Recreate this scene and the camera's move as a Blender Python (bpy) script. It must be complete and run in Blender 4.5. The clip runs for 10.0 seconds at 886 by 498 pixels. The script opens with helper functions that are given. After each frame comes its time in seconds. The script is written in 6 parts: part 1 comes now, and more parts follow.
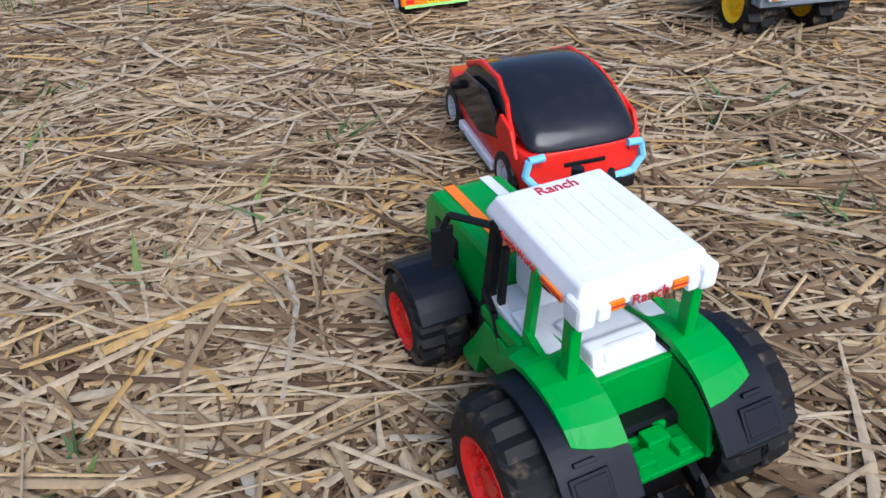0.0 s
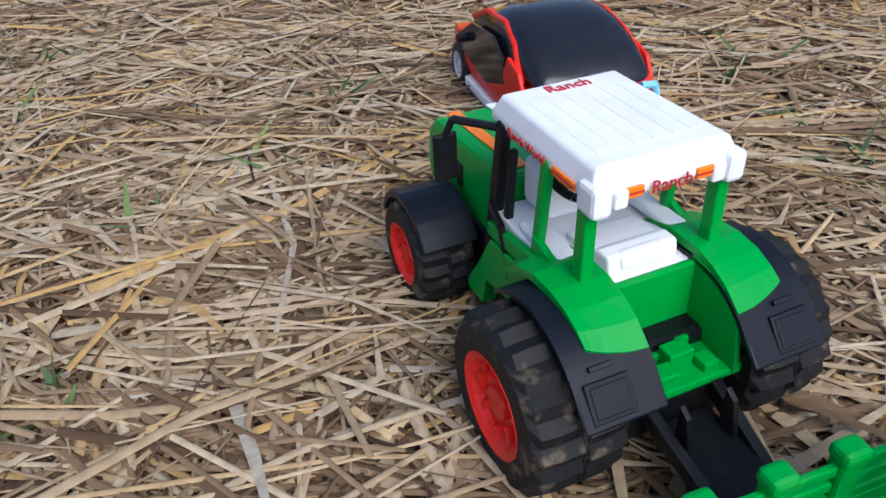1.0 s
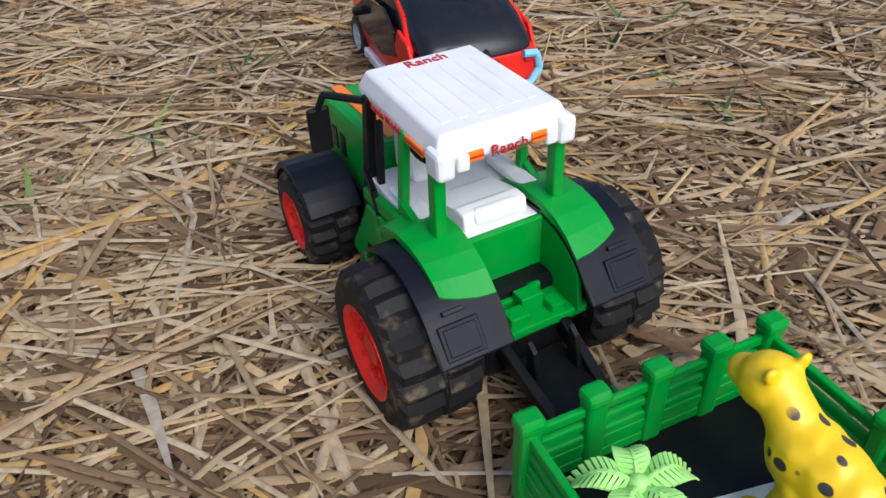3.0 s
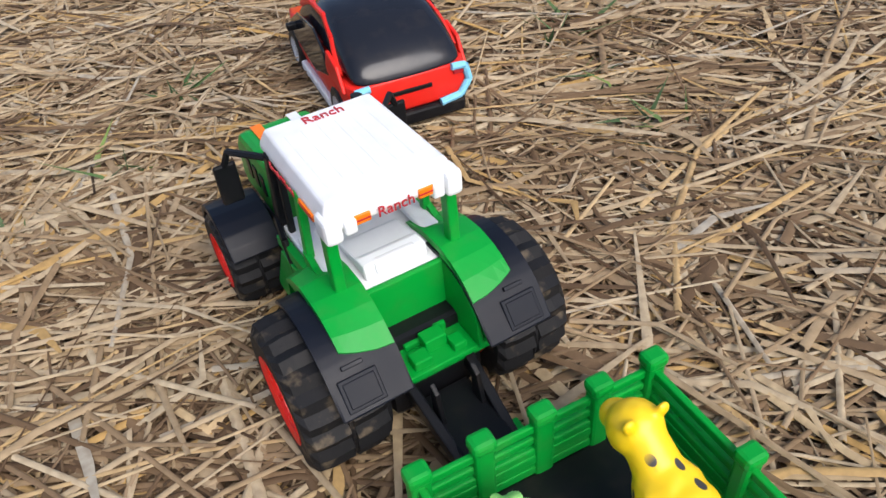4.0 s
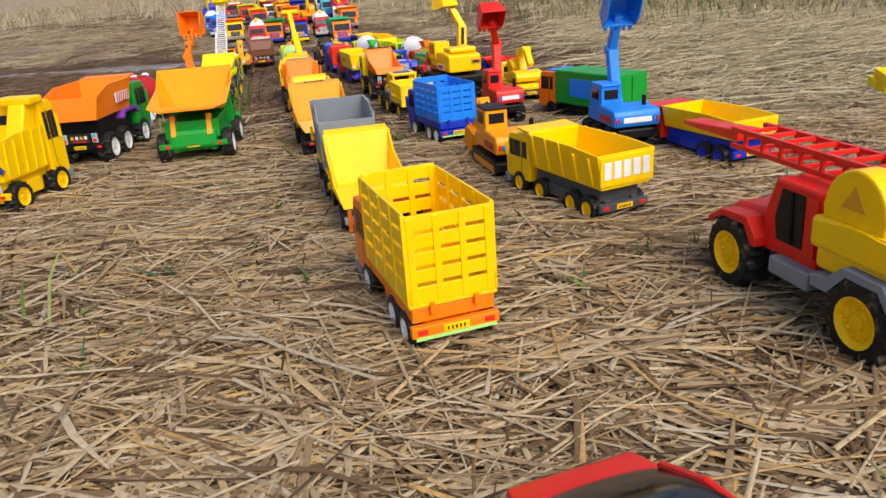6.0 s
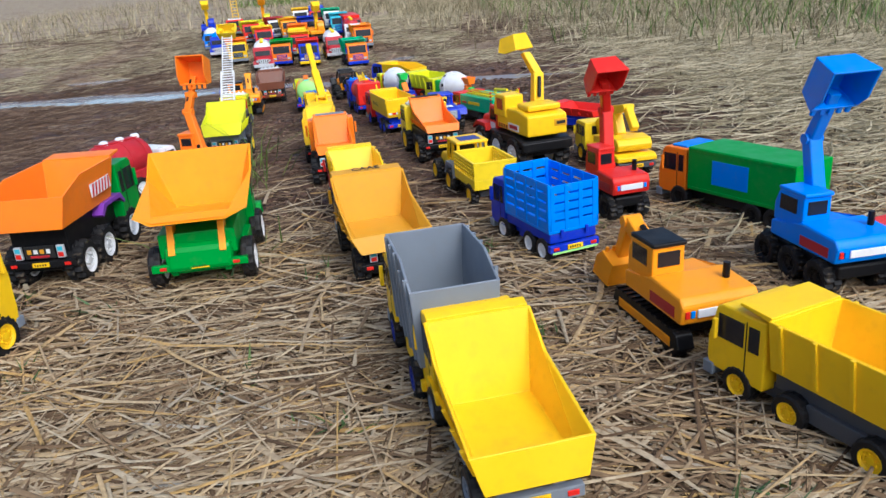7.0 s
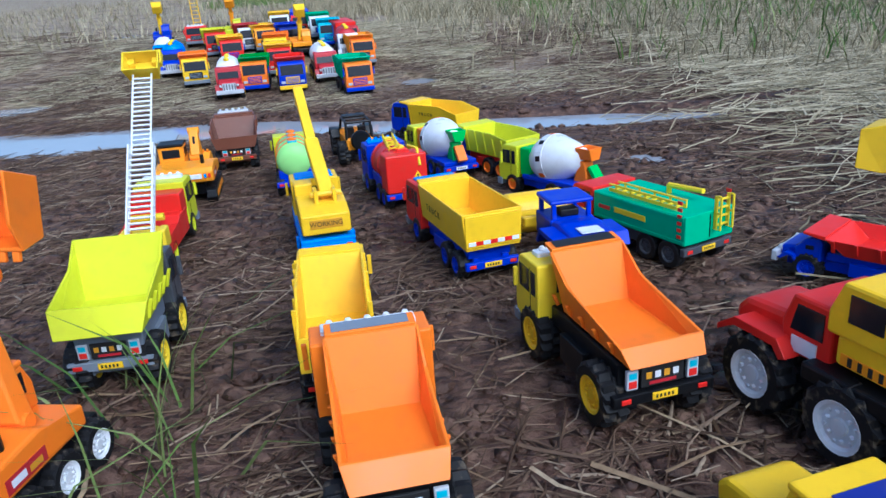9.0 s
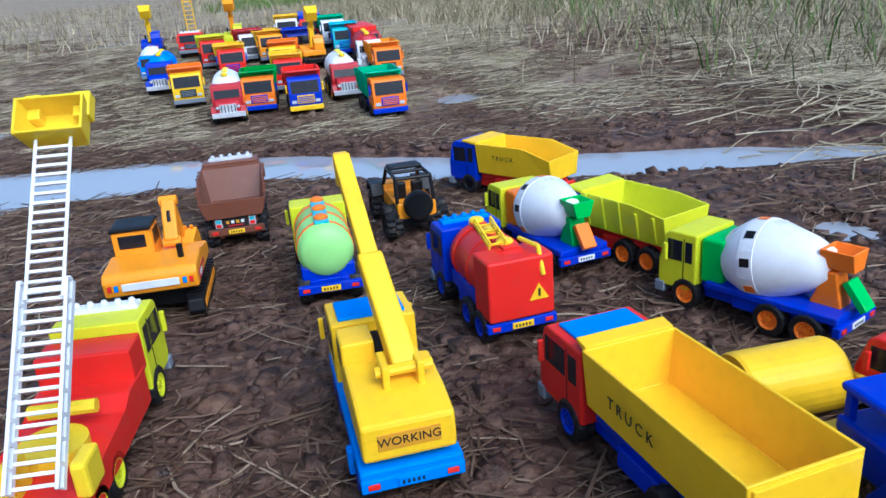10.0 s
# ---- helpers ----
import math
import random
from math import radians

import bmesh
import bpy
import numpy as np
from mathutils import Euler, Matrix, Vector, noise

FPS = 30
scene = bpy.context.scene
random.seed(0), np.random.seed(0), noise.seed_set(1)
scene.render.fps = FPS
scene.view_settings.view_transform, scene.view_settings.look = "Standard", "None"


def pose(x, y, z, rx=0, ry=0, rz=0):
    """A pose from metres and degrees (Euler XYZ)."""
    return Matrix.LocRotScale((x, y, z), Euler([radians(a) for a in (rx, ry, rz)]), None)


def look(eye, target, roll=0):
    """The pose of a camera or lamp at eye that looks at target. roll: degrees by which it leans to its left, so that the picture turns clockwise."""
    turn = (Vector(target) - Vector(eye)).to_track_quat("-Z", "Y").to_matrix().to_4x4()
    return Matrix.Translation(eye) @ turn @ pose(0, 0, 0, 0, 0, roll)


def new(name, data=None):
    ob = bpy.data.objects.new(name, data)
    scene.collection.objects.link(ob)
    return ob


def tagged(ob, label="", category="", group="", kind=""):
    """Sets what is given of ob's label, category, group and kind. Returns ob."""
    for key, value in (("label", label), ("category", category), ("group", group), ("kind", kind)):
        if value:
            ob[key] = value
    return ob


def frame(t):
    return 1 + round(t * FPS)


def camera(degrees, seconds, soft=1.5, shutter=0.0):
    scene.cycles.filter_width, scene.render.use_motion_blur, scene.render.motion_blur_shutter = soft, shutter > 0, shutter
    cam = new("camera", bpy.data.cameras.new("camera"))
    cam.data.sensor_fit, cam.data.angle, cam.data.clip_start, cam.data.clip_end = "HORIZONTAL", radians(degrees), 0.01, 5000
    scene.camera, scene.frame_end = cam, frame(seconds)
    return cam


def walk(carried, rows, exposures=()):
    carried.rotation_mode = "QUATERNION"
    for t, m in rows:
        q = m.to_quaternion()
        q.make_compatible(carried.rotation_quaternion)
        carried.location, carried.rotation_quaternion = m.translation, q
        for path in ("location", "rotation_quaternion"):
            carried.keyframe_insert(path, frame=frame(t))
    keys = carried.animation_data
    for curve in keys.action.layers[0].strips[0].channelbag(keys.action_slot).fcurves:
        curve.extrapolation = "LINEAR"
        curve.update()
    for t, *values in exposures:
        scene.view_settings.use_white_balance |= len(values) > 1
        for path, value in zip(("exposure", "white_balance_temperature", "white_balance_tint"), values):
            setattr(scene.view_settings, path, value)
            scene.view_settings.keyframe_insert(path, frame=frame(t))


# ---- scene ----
cam = camera(62.0, 10.0)
PATH = [
    (0, (0.414, -0.768, 0.372), (0.241, 0.844, -0.799), -2.3),
    (0.5, (0.393, -0.751, 0.374), (0.248, 0.839, -0.829), -1.0),
    (1, (0.416, -0.776, 0.309), (0.217, 0.856, -0.83), -2.9),
    (1.5, (0.453, -0.808, 0.289), (0.274, 0.829, -0.846), -6.5),
    (2, (0.458, -0.821, 0.282), (0.344, 0.832, -0.838), -4.4),
    (2.5, (0.462, -0.829, 0.325), (0.395, 0.747, -0.905), -3.7),
    (2.7, (0.454, -0.81, 0.327), (0.382, 0.796, -0.862), -2.6),
    (3.8, (0.497, -0.804, 0.358), (0.525, 0.687, -0.976), -3.2),
    (4, (0.511, -0.793, 0.373), (0.471, 0.727, -0.925), -5.7),
    (4.5, (0.473, -0.873, 0.292), (0.555, 0.987, -0.44), -4.3),
    (5, (0.429, -0.796, 0.324), (0.413, 1.082, -0.364), -4.3),
    (5.5, (0.392, -0.666, 0.352), (0.316, 1.214, -0.326), -4.4),
    (6, (0.341, -0.433, 0.409), (0.222, 1.441, -0.282), -4.4),
    (6.2, (0.304, -0.332, 0.432), (0.183, 1.538, -0.268), -4.4),
    (7.3, (0.045, 0.417, 0.518), (-0.051, 2.296, -0.162), -4.3),
    (7.5, (0.002, 0.584, 0.521), (-0.082, 2.463, -0.161), -4.1),
    (8, (-0.043, 0.965, 0.488), (-0.116, 2.842, -0.197), -4.2),
    (8.5, (-0.094, 1.256, 0.492), (-0.151, 3.134, -0.192), -4.0),
    (9, (-0.197, 1.585, 0.503), (-0.248, 3.463, -0.182), -4.0),
    (9.5, (-0.299, 1.959, 0.553), (-0.368, 3.839, -0.127), -4.8),
    (10, (-0.386, 2.318, 0.491), (-0.447, 4.197, -0.191), -4.6),
]
EXPOSURES = [(0, 0.52, 5550, 12), (2.7, 0.34, 6000, 12), (4.0, 0.56, 6250, 12), (4.5, 0.66, 6250, 12), (5.5, 0.48, 6700, 11), (6.2, 0.44, 6800, 11), (7.3, 0.44, 5250, 7), (8.5, 0.34, 4800, 6), (10, 0.42, 4950, 6)]
walk(cam, [(t, look(eye, target, roll)) for t, eye, target, roll in PATH], EXPOSURES)

# ---- light ----
world = bpy.data.worlds.new("sky")
scene.world = world
world.use_nodes = True
wn = world.node_tree.nodes
sky = wn.new("ShaderNodeTexSky")
sky.sky_type, sky.sun_disc = "NISHITA", False
sky.sun_elevation, sky.sun_rotation = radians(45), radians(147)
sky.air_density, sky.dust_density, sky.ozone_density = 1.0, 4.0, 1.0
world.node_tree.links.new(sky.outputs[0], wn["Background"].inputs[0])
wn["Background"].inputs[1].default_value = 0.125
sun = new("sun", bpy.data.lights.new("sun", "SUN"))
sun.data.energy, sun.data.angle, sun.data.color = 1.5, radians(35), (1.0, 0.97, 0.93)
sun.matrix_world = look((1.35, -2.1, 2.5), (0, 0, 0))

# ---- materials ----
MATS = {}


def nodes_of(name):
    m = bpy.data.materials.new(name)
    m.use_nodes = True
    n, l = m.node_tree.nodes, m.node_tree.links
    return m, n, l, n["Principled BSDF"]


def noise_at(n, l, scale, detail=4.0, coord="Object"):
    tc, t = n.new("ShaderNodeTexCoord"), n.new("ShaderNodeTexNoise")
    t.inputs["Scale"].default_value, t.inputs["Detail"].default_value = scale, detail
    l.new(tc.outputs[coord], t.inputs["Vector"])
    return t.outputs["Fac"]


def ramp(n, l, src, stops):
    r = n.new("ShaderNodeValToRGB")
    while len(r.color_ramp.elements) < len(stops):
        r.color_ramp.elements.new(0.5)
    for e, (p, c) in zip(r.color_ramp.elements, stops):
        e.position, e.color = p, (*c, 1)
    l.new(src, r.inputs[0])
    return r.outputs[0]


def mix(n, l, fac, a, b):
    m = n.new("ShaderNodeMix")
    m.data_type = "RGBA"
    for sock, v in ((m.inputs[0], fac), (m.inputs[6], a), (m.inputs[7], b)):
        if hasattr(v, "is_output"):
            l.new(v, sock)
        elif isinstance(v, tuple):
            sock.default_value = (*v, 1)
        else:
            sock.default_value = v
    return m.outputs[2]


def bump(n, l, src, bsdf, strength, dist):
    b = n.new("ShaderNodeBump")
    b.inputs["Strength"].default_value, b.inputs["Distance"].default_value = strength, dist
    l.new(src, b.inputs["Height"])
    l.new(b.outputs[0], bsdf.inputs["Normal"])


def plastic(name, col, rough=0.36, dust=0.11, spec=0.30):
    """Moulded toy plastic, a little dusty and scuffed."""
    if name in MATS:
        return MATS[name]
    m, n, l, b = nodes_of(name)
    big, fine = noise_at(n, l, 22, 5), noise_at(n, l, 260, 3)
    dark = tuple(c * 0.90 for c in col)
    tone = mix(n, l, big, dark, tuple(min(1, c * 1.08) for c in col))
    spots = ramp(n, l, noise_at(n, l, 60, 6), [(0.52, (0, 0, 0)), (0.78, (dust, dust, dust))])
    l.new(mix(n, l, spots, tone, (0.22, 0.16, 0.10)), b.inputs["Base Color"])
    l.new(ramp(n, l, big, [(0.3, (rough - .08,) * 3), (0.7, (rough + .12,) * 3)]), b.inputs["Roughness"])
    b.inputs["Specular IOR Level"].default_value = spec
    bump(n, l, fine, b, 0.08, 0.0006)
    MATS[name] = m
    return m


YEL = plastic("yellow_plastic", (0.95, 0.58, 0.0015))
LEM = plastic("lemon_plastic", (0.90, 0.66, 0.012))
GOLD = plastic("golden_plastic", (0.68, 0.33, 0.014))
ORA = plastic("orange_plastic", (0.94, 0.21, 0.006))
AMB = plastic("amber_plastic", (0.95, 0.34, 0.004))
RED = plastic("red_plastic", (0.72, 0.02, 0.012))
CRIM = plastic("crimson_plastic", (0.45, 0.02, 0.03))
GRN = plastic("green_plastic", (0.002, 0.29, 0.032))
TEAL = plastic("sea_green_plastic", (0.015, 0.46, 0.22))
LIME = plastic("lime_plastic", (0.70, 0.72, 0.004))
BLU = plastic("blue_plastic", (0.006, 0.034, 0.50))
SKYB = plastic("light_blue_plastic", (0.004, 0.22, 0.84))
CYAN = plastic("cyan_plastic", (0.06, 0.48, 0.62))
NAVY = plastic("dark_blue_plastic", (0.015, 0.03, 0.25))
WHI = plastic("white_plastic", (0.78, 0.80, 0.82), 0.32, 0.10)
GRY = plastic("grey_plastic", (0.20, 0.23, 0.27))
DGR = plastic("dark_grey_plastic", (0.07, 0.075, 0.085))
BLK = plastic("black_plastic", (0.006, 0.0065, 0.008), 0.38, 0.05, 0.22)
FEN = plastic("mudguard_black_plastic", (0.006, 0.008, 0.014), 0.40, 0.02, 0.22)
BRN = plastic("brown_plastic", (0.16, 0.055, 0.03))
PUR = plastic("purple_plastic", (0.20, 0.05, 0.40))
BGRN = plastic("bright_green_plastic", (0.03, 0.50, 0.07))
MINT = plastic("pale_green_plastic", (0.38, 0.78, 0.22))
RUST = plastic("red_brown_plastic", (0.22, 0.03, 0.015))
SIL = plastic("silver_plastic", (0.55, 0.57, 0.60), 0.25, 0.05)
PALEB = plastic("pale_blue_plastic", (0.22, 0.58, 0.80))
INK = plastic("printed_ink", (0.02, 0.02, 0.02), 0.5, 0.0)
SMOKE = plastic("dark_glossy_plastic", (0.012, 0.014, 0.02), 0.12, 0.05)


def tyre_material():
    m, n, l, b = nodes_of("tyre_rubber")
    mud = ramp(n, l, noise_at(n, l, 75, 6), [(0.57, (0, 0, 0)), (0.72, (.7,) * 3)])
    l.new(mix(n, l, mud, (0.010, 0.010, 0.011), (0.19, 0.145, 0.09)), b.inputs["Base Color"])
    b.inputs["Roughness"].default_value = 0.62
    b.inputs["Specular IOR Level"].default_value = 0.25
    bump(n, l, noise_at(n, l, 300, 3), b, 0.3, 0.001)
    return m


TYRE = tyre_material()
CLEAN_TYRE = plastic("smooth_tyre_plastic", (0.011, 0.011, 0.012), 0.5, 0.15)


def spotted():
    """Yellow skin with scattered oval dark spots on the body, none on the head."""
    m, n, l, b = nodes_of("spotted_yellow_plastic")
    tc, v, mp = n.new("ShaderNodeTexCoord"), n.new("ShaderNodeTexVoronoi"), n.new("ShaderNodeMapping")
    mp.inputs["Scale"].default_value = (1.0, 0.72, 0.9)
    v.inputs["Scale"].default_value = 98
    v.inputs["Randomness"].default_value = 0.9
    l.new(tc.outputs["Object"], mp.inputs["Vector"])
    l.new(mp.outputs[0], v.inputs["Vector"])
    s = ramp(n, l, v.outputs["Distance"], [(0.25, (1, 1, 1)), (0.29, (0, 0, 0))])
    sep, cell = n.new("ShaderNodeSeparateXYZ"), n.new("ShaderNodeSeparateColor")
    l.new(tc.outputs["Object"], sep.inputs[0])
    l.new(v.outputs["Color"], cell.inputs[0])
    keep = ramp(n, l, cell.outputs[0], [(0.16, (0, 0, 0)), (0.17, (1, 1, 1))])
    body = ramp(n, l, sep.outputs["Y"], [(0.060, (1, 1, 1)), (0.064, (0, 0, 0))])
    f = mix(n, l, keep, (0.0, 0.0, 0.0), mix(n, l, body, (0.0, 0.0, 0.0), s))
    l.new(mix(n, l, f, (0.88, 0.58, 0.006), (0.045, 0.04, 0.042)), b.inputs["Base Color"])
    b.inputs["Roughness"].default_value = 0.42
    bump(n, l, noise_at(n, l, 200, 3), b, 0.1, 0.001)
    return m


def straw_material(name, stops, rough=0.62):
    m, n, l, b = nodes_of(name)
    g = n.new("ShaderNodeNewGeometry")
    c = ramp(n, l, g.outputs["Random Per Island"], stops)
    grain = noise_at(n, l, 120, 4)
    c = mix(n, l, ramp(n, l, grain, [(0.35, (0, 0, 0)), (0.75, (.45,) * 3)]), c, (0.11, 0.07, 0.035))
    l.new(c, b.inputs["Base Color"])
    b.inputs["Roughness"].default_value = rough
    b.inputs["Specular IOR Level"].default_value = 0.16
    bump(n, l, noise_at(n, l, 500, 2), b, 0.25, 0.0006)
    return m


STRAW = straw_material("dry_straw", [(0.0, (0.07, 0.042, 0.024)), (0.2, (0.20, 0.13, 0.072)), (0.45, (0.36, 0.265, 0.155)),
                                     (0.75, (0.52, 0.43, 0.29)), (0.90, (0.48, 0.30, 0.10)), (1.0, (0.42, 0.385, 0.31))])
# lower layer of the mat, browner and darker than the stalks on top
UNDERSTRAW = straw_material("dark_straw", [(0.0, (0.035, 0.021, 0.012)), (0.4, (0.105, 0.066, 0.037)), (0.75, (0.23, 0.155, 0.09)), (1.0, (0.42, 0.32, 0.20))])
WETSTRAW = straw_material("damp_straw", [(0.0, (0.036, 0.020, 0.013)), (0.5, (0.098, 0.060, 0.039)), (0.85, (0.19, 0.128, 0.086)), (1.0, (0.36, 0.28, 0.19))])
STUBBLE = straw_material("pale_stubble", [(0.0, (0.13, 0.11, 0.06)), (0.5, (0.35, 0.30, 0.18)), (1.0, (0.60, 0.52, 0.35))])
GRASS = straw_material("green_blades", [(0.0, (0.05, 0.12, 0.02)), (0.5, (0.11, 0.21, 0.04)), (1.0, (0.25, 0.31, 0.10))], 0.5)
HERB = straw_material("weed_leaves", [(0.0, (0.03, 0.08, 0.03)), (0.6, (0.06, 0.13, 0.05)), (1.0, (0.16, 0.24, 0.06))], 0.5)


def ground_material():
    m, n, l, b = nodes_of("field_soil")
    tc, sep = n.new("ShaderNodeTexCoord"), n.new("ShaderNodeSeparateXYZ")
    l.new(tc.outputs["Object"], sep.inputs[0])
    big, mid = noise_at(n, l, 2.2, 5), noise_at(n, l, 28, 8)
    dry = ramp(n, l, mid, [(0.3, (0.035, 0.021, 0.012)), (0.5, (0.09, 0.058, 0.034)), (0.7, (0.19, 0.135, 0.08))])
    wet = ramp(n, l, mid, [(0.3, (0.028, 0.015, 0.010)), (0.5, (0.092, 0.049, 0.032)), (0.7, (0.185, 0.112, 0.075))])
    far = ramp(n, l, noise_at(n, l, 5, 8), [(0.35, (0.20, 0.14, 0.09)), (0.55, (0.38, 0.29, 0.18)), (0.7, (0.38, 0.35, 0.17))])
    green = ramp(n, l, noise_at(n, l, 1.5, 6), [(0.35, (0.12, 0.24, 0.04)), (0.7, (0.22, 0.36, 0.08))])

    def band(sock, a, z):
        mr = n.new("ShaderNodeMapRange")
        mr.inputs["From Min"].default_value, mr.inputs["From Max"].default_value = a, z
        mr.interpolation_type = "SMOOTHSTEP"
        l.new(sock, mr.inputs["Value"])
        return mr.outputs[0]

    wob = n.new("ShaderNodeMath")
    wob.operation = "MULTIPLY_ADD"
    wob.inputs[1].default_value = 1.6
    l.new(big, wob.inputs[0])
    l.new(sep.outputs["Y"], wob.inputs[2])
    c = mix(n, l, band(wob.outputs[0], 1.6, 2.5), dry, wet)
    c = mix(n, l, band(wob.outputs[0], 5.5, 7.4), c, far)
    # the green crop begins along a slanting edge
    diag = n.new("ShaderNodeMath")
    diag.operation = "MULTIPLY_ADD"
    diag.inputs[1].default_value = 2.0
    l.new(sep.outputs["X"], diag.inputs[0])
    l.new(wob.outputs[0], diag.inputs[2])
    c = mix(n, l, band(diag.outputs[0], 9.0, 12.0), c, green)
    l.new(c, b.inputs["Base Color"])
    l.new(ramp(n, l, mid, [(0.3, (.36,) * 3), (0.7, (.82,) * 3)]), b.inputs["Roughness"])
    b.inputs["Specular IOR Level"].default_value = 0.3
    bump(n, l, noise_at(n, l, 38, 10), b, 1.0, 0.02)
    return m


def water_material():
    m, n, l, b = nodes_of("sky_tinted_muddy_water")
    # pale grey-blue base: sky reflection painted into the colour, besides the real mirroring
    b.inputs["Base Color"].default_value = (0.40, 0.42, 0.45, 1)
    b.inputs["Roughness"].default_value = 0.03
    b.inputs["Specular IOR Level"].default_value = 1.0
    bump(n, l, noise_at(n, l, 9, 3), b, 0.05, 0.01)
    return m


# ---- mesh helpers ----
def part(name, bm, mat, parent, label="", smooth=False, loc=None, rot=None):
    me = bm if isinstance(bm, bpy.types.Mesh) else bpy.data.meshes.new(name)
    if me is not bm:
        bmesh.ops.recalc_face_normals(bm, faces=bm.faces)
        if smooth:
            for f in bm.faces:
                f.smooth = True
        bm.to_mesh(me)
        bm.free()
        me.materials.append(mat)
    ob = new(name, me)
    ob.parent = parent
    if loc is not None:
        ob.matrix_basis = pose(*loc, *(rot or (0, 0, 0)))
    if label:
        ob["label"] = label
    return ob


def thing(name, label, category, x, y, head, z=0.0, group="", pitch=0.0, lean=0.0):
    e = new(name)
    e.empty_display_size = 0.05
    e.matrix_basis = pose(x, y, z, pitch, lean, head)
    return tagged(e, label, category, group)


def add_box(bm, x0, x1, y0, y1, z0, z1):
    v = [bm.verts.new((x, y, z)) for x in (x0, x1) for y in (y0, y1) for z in (z0, z1)]
    for f in ((0, 1, 3, 2), (4, 6, 7, 5), (0, 4, 5, 1), (2, 3, 7, 6), (0, 2, 6, 4), (1, 5, 7, 3)):
        bm.faces.new([v[i] for i in f])


def bevel(bm, w, seg=2):
    if w > 0:
        bmesh.ops.bevel(bm, geom=bm.edges[:], offset=w, segments=seg, affect="EDGES", profile=0.5, clamp_overlap=True)
    return bm


def box(x0, x1, y0, y1, z0, z1, bev=0.002):
    bm = bmesh.new()
    add_box(bm, x0, x1, y0, y1, z0, z1)
    return bevel(bm, bev)


def prism(pts, x0, x1, bev=0.002, inset=0.0):
    """A side outline (y, z) drawn across from x0 to x1."""
    bm = bmesh.new()
    a = [bm.verts.new((x0, y, z)) for y, z in pts]
    b = [bm.verts.new((x1, y, z)) for y, z in pts]
    k = len(pts)
    bm.faces.new(a)
    bm.faces.new(b[::-1])
    for i in range(k):
        bm.faces.new((a[i], b[i], b[(i + 1) % k], a[(i + 1) % k]))
    return bevel(bm, bev)


def lathe(profile, n=24, axis="x", bm=None, at=(0, 0, 0), tread=None):
    """profile: (radius, along). tread: how far every second segment is cut in, on the profile's rows given."""
    bm = bm or bmesh.new()
    rows = []
    for j, (r, a) in enumerate(profile):
        ring = []
        for i in range(n):
            rr = r * (tread[1] if tread and j in tread[0] and (i + (j in tread[2])) % 2 else 1)
            c, s = rr * math.cos(2 * math.pi * i / n), rr * math.sin(2 * math.pi * i / n)
            p = {"x": (a, c, s), "y": (c, a, s), "z": (c, s, a)}[axis]
            ring.append(bm.verts.new((p[0] + at[0], p[1] + at[1], p[2] + at[2])))
        rows.append(ring)
    for p, q in zip(rows, rows[1:]):
        for i in range(n):
            bm.faces.new((p[i], p[(i + 1) % n], q[(i + 1) % n], q[i]))
    for ring in (rows[0], rows[-1]):
        if len(set(v.co.to_tuple(6) for v in ring)) > 2:
            bm.faces.new(ring)
    return bm


def tube(points, r, n=8, bm=None):
    bm = bm or bmesh.new()
    for a, b in zip(points, points[1:]):
        a, b = Vector(a), Vector(b)
        q = (b - a).to_track_quat("Z", "Y").to_matrix()
        rings = [[bm.verts.new(p + q @ Vector((r * math.cos(2 * math.pi * i / n), r * math.sin(2 * math.pi * i / n), 0))) for i in range(n)] for p in (a, b)]
        for i in range(n):
            bm.faces.new((rings[0][i], rings[0][(i + 1) % n], rings[1][(i + 1) % n], rings[1][i]))
        bm.faces.new(rings[0])
        bm.faces.new(rings[1])
    return bm


def arm_box(a, b, w, h0, h1, bm=None, bev=0.0015):
    """A tapering beam of width w between two points of the y-z plane (x, y, z)."""
    bm = bmesh.new()
    a, b = Vector(a), Vector(b)
    d = (b - a).normalized()
    up = Vector((1, 0, 0)).cross(d).normalized()
    vs = []
    for p, h in ((a, h0), (b, h1)):
        for sx in (-1, 1):
            for sz in (-1, 1):
                vs.append(bm.verts.new(p + Vector((sx * w / 2, 0, 0)) + up * (sz * h / 2)))
    for f in ((0, 1, 3, 2), (4, 6, 7, 5), (0, 4, 5, 1), (2, 3, 7, 6), (0, 2, 6, 4), (1, 5, 7, 3)):
        bm.faces.new([vs[i] for i in f])
    return bevel(bm, bev)


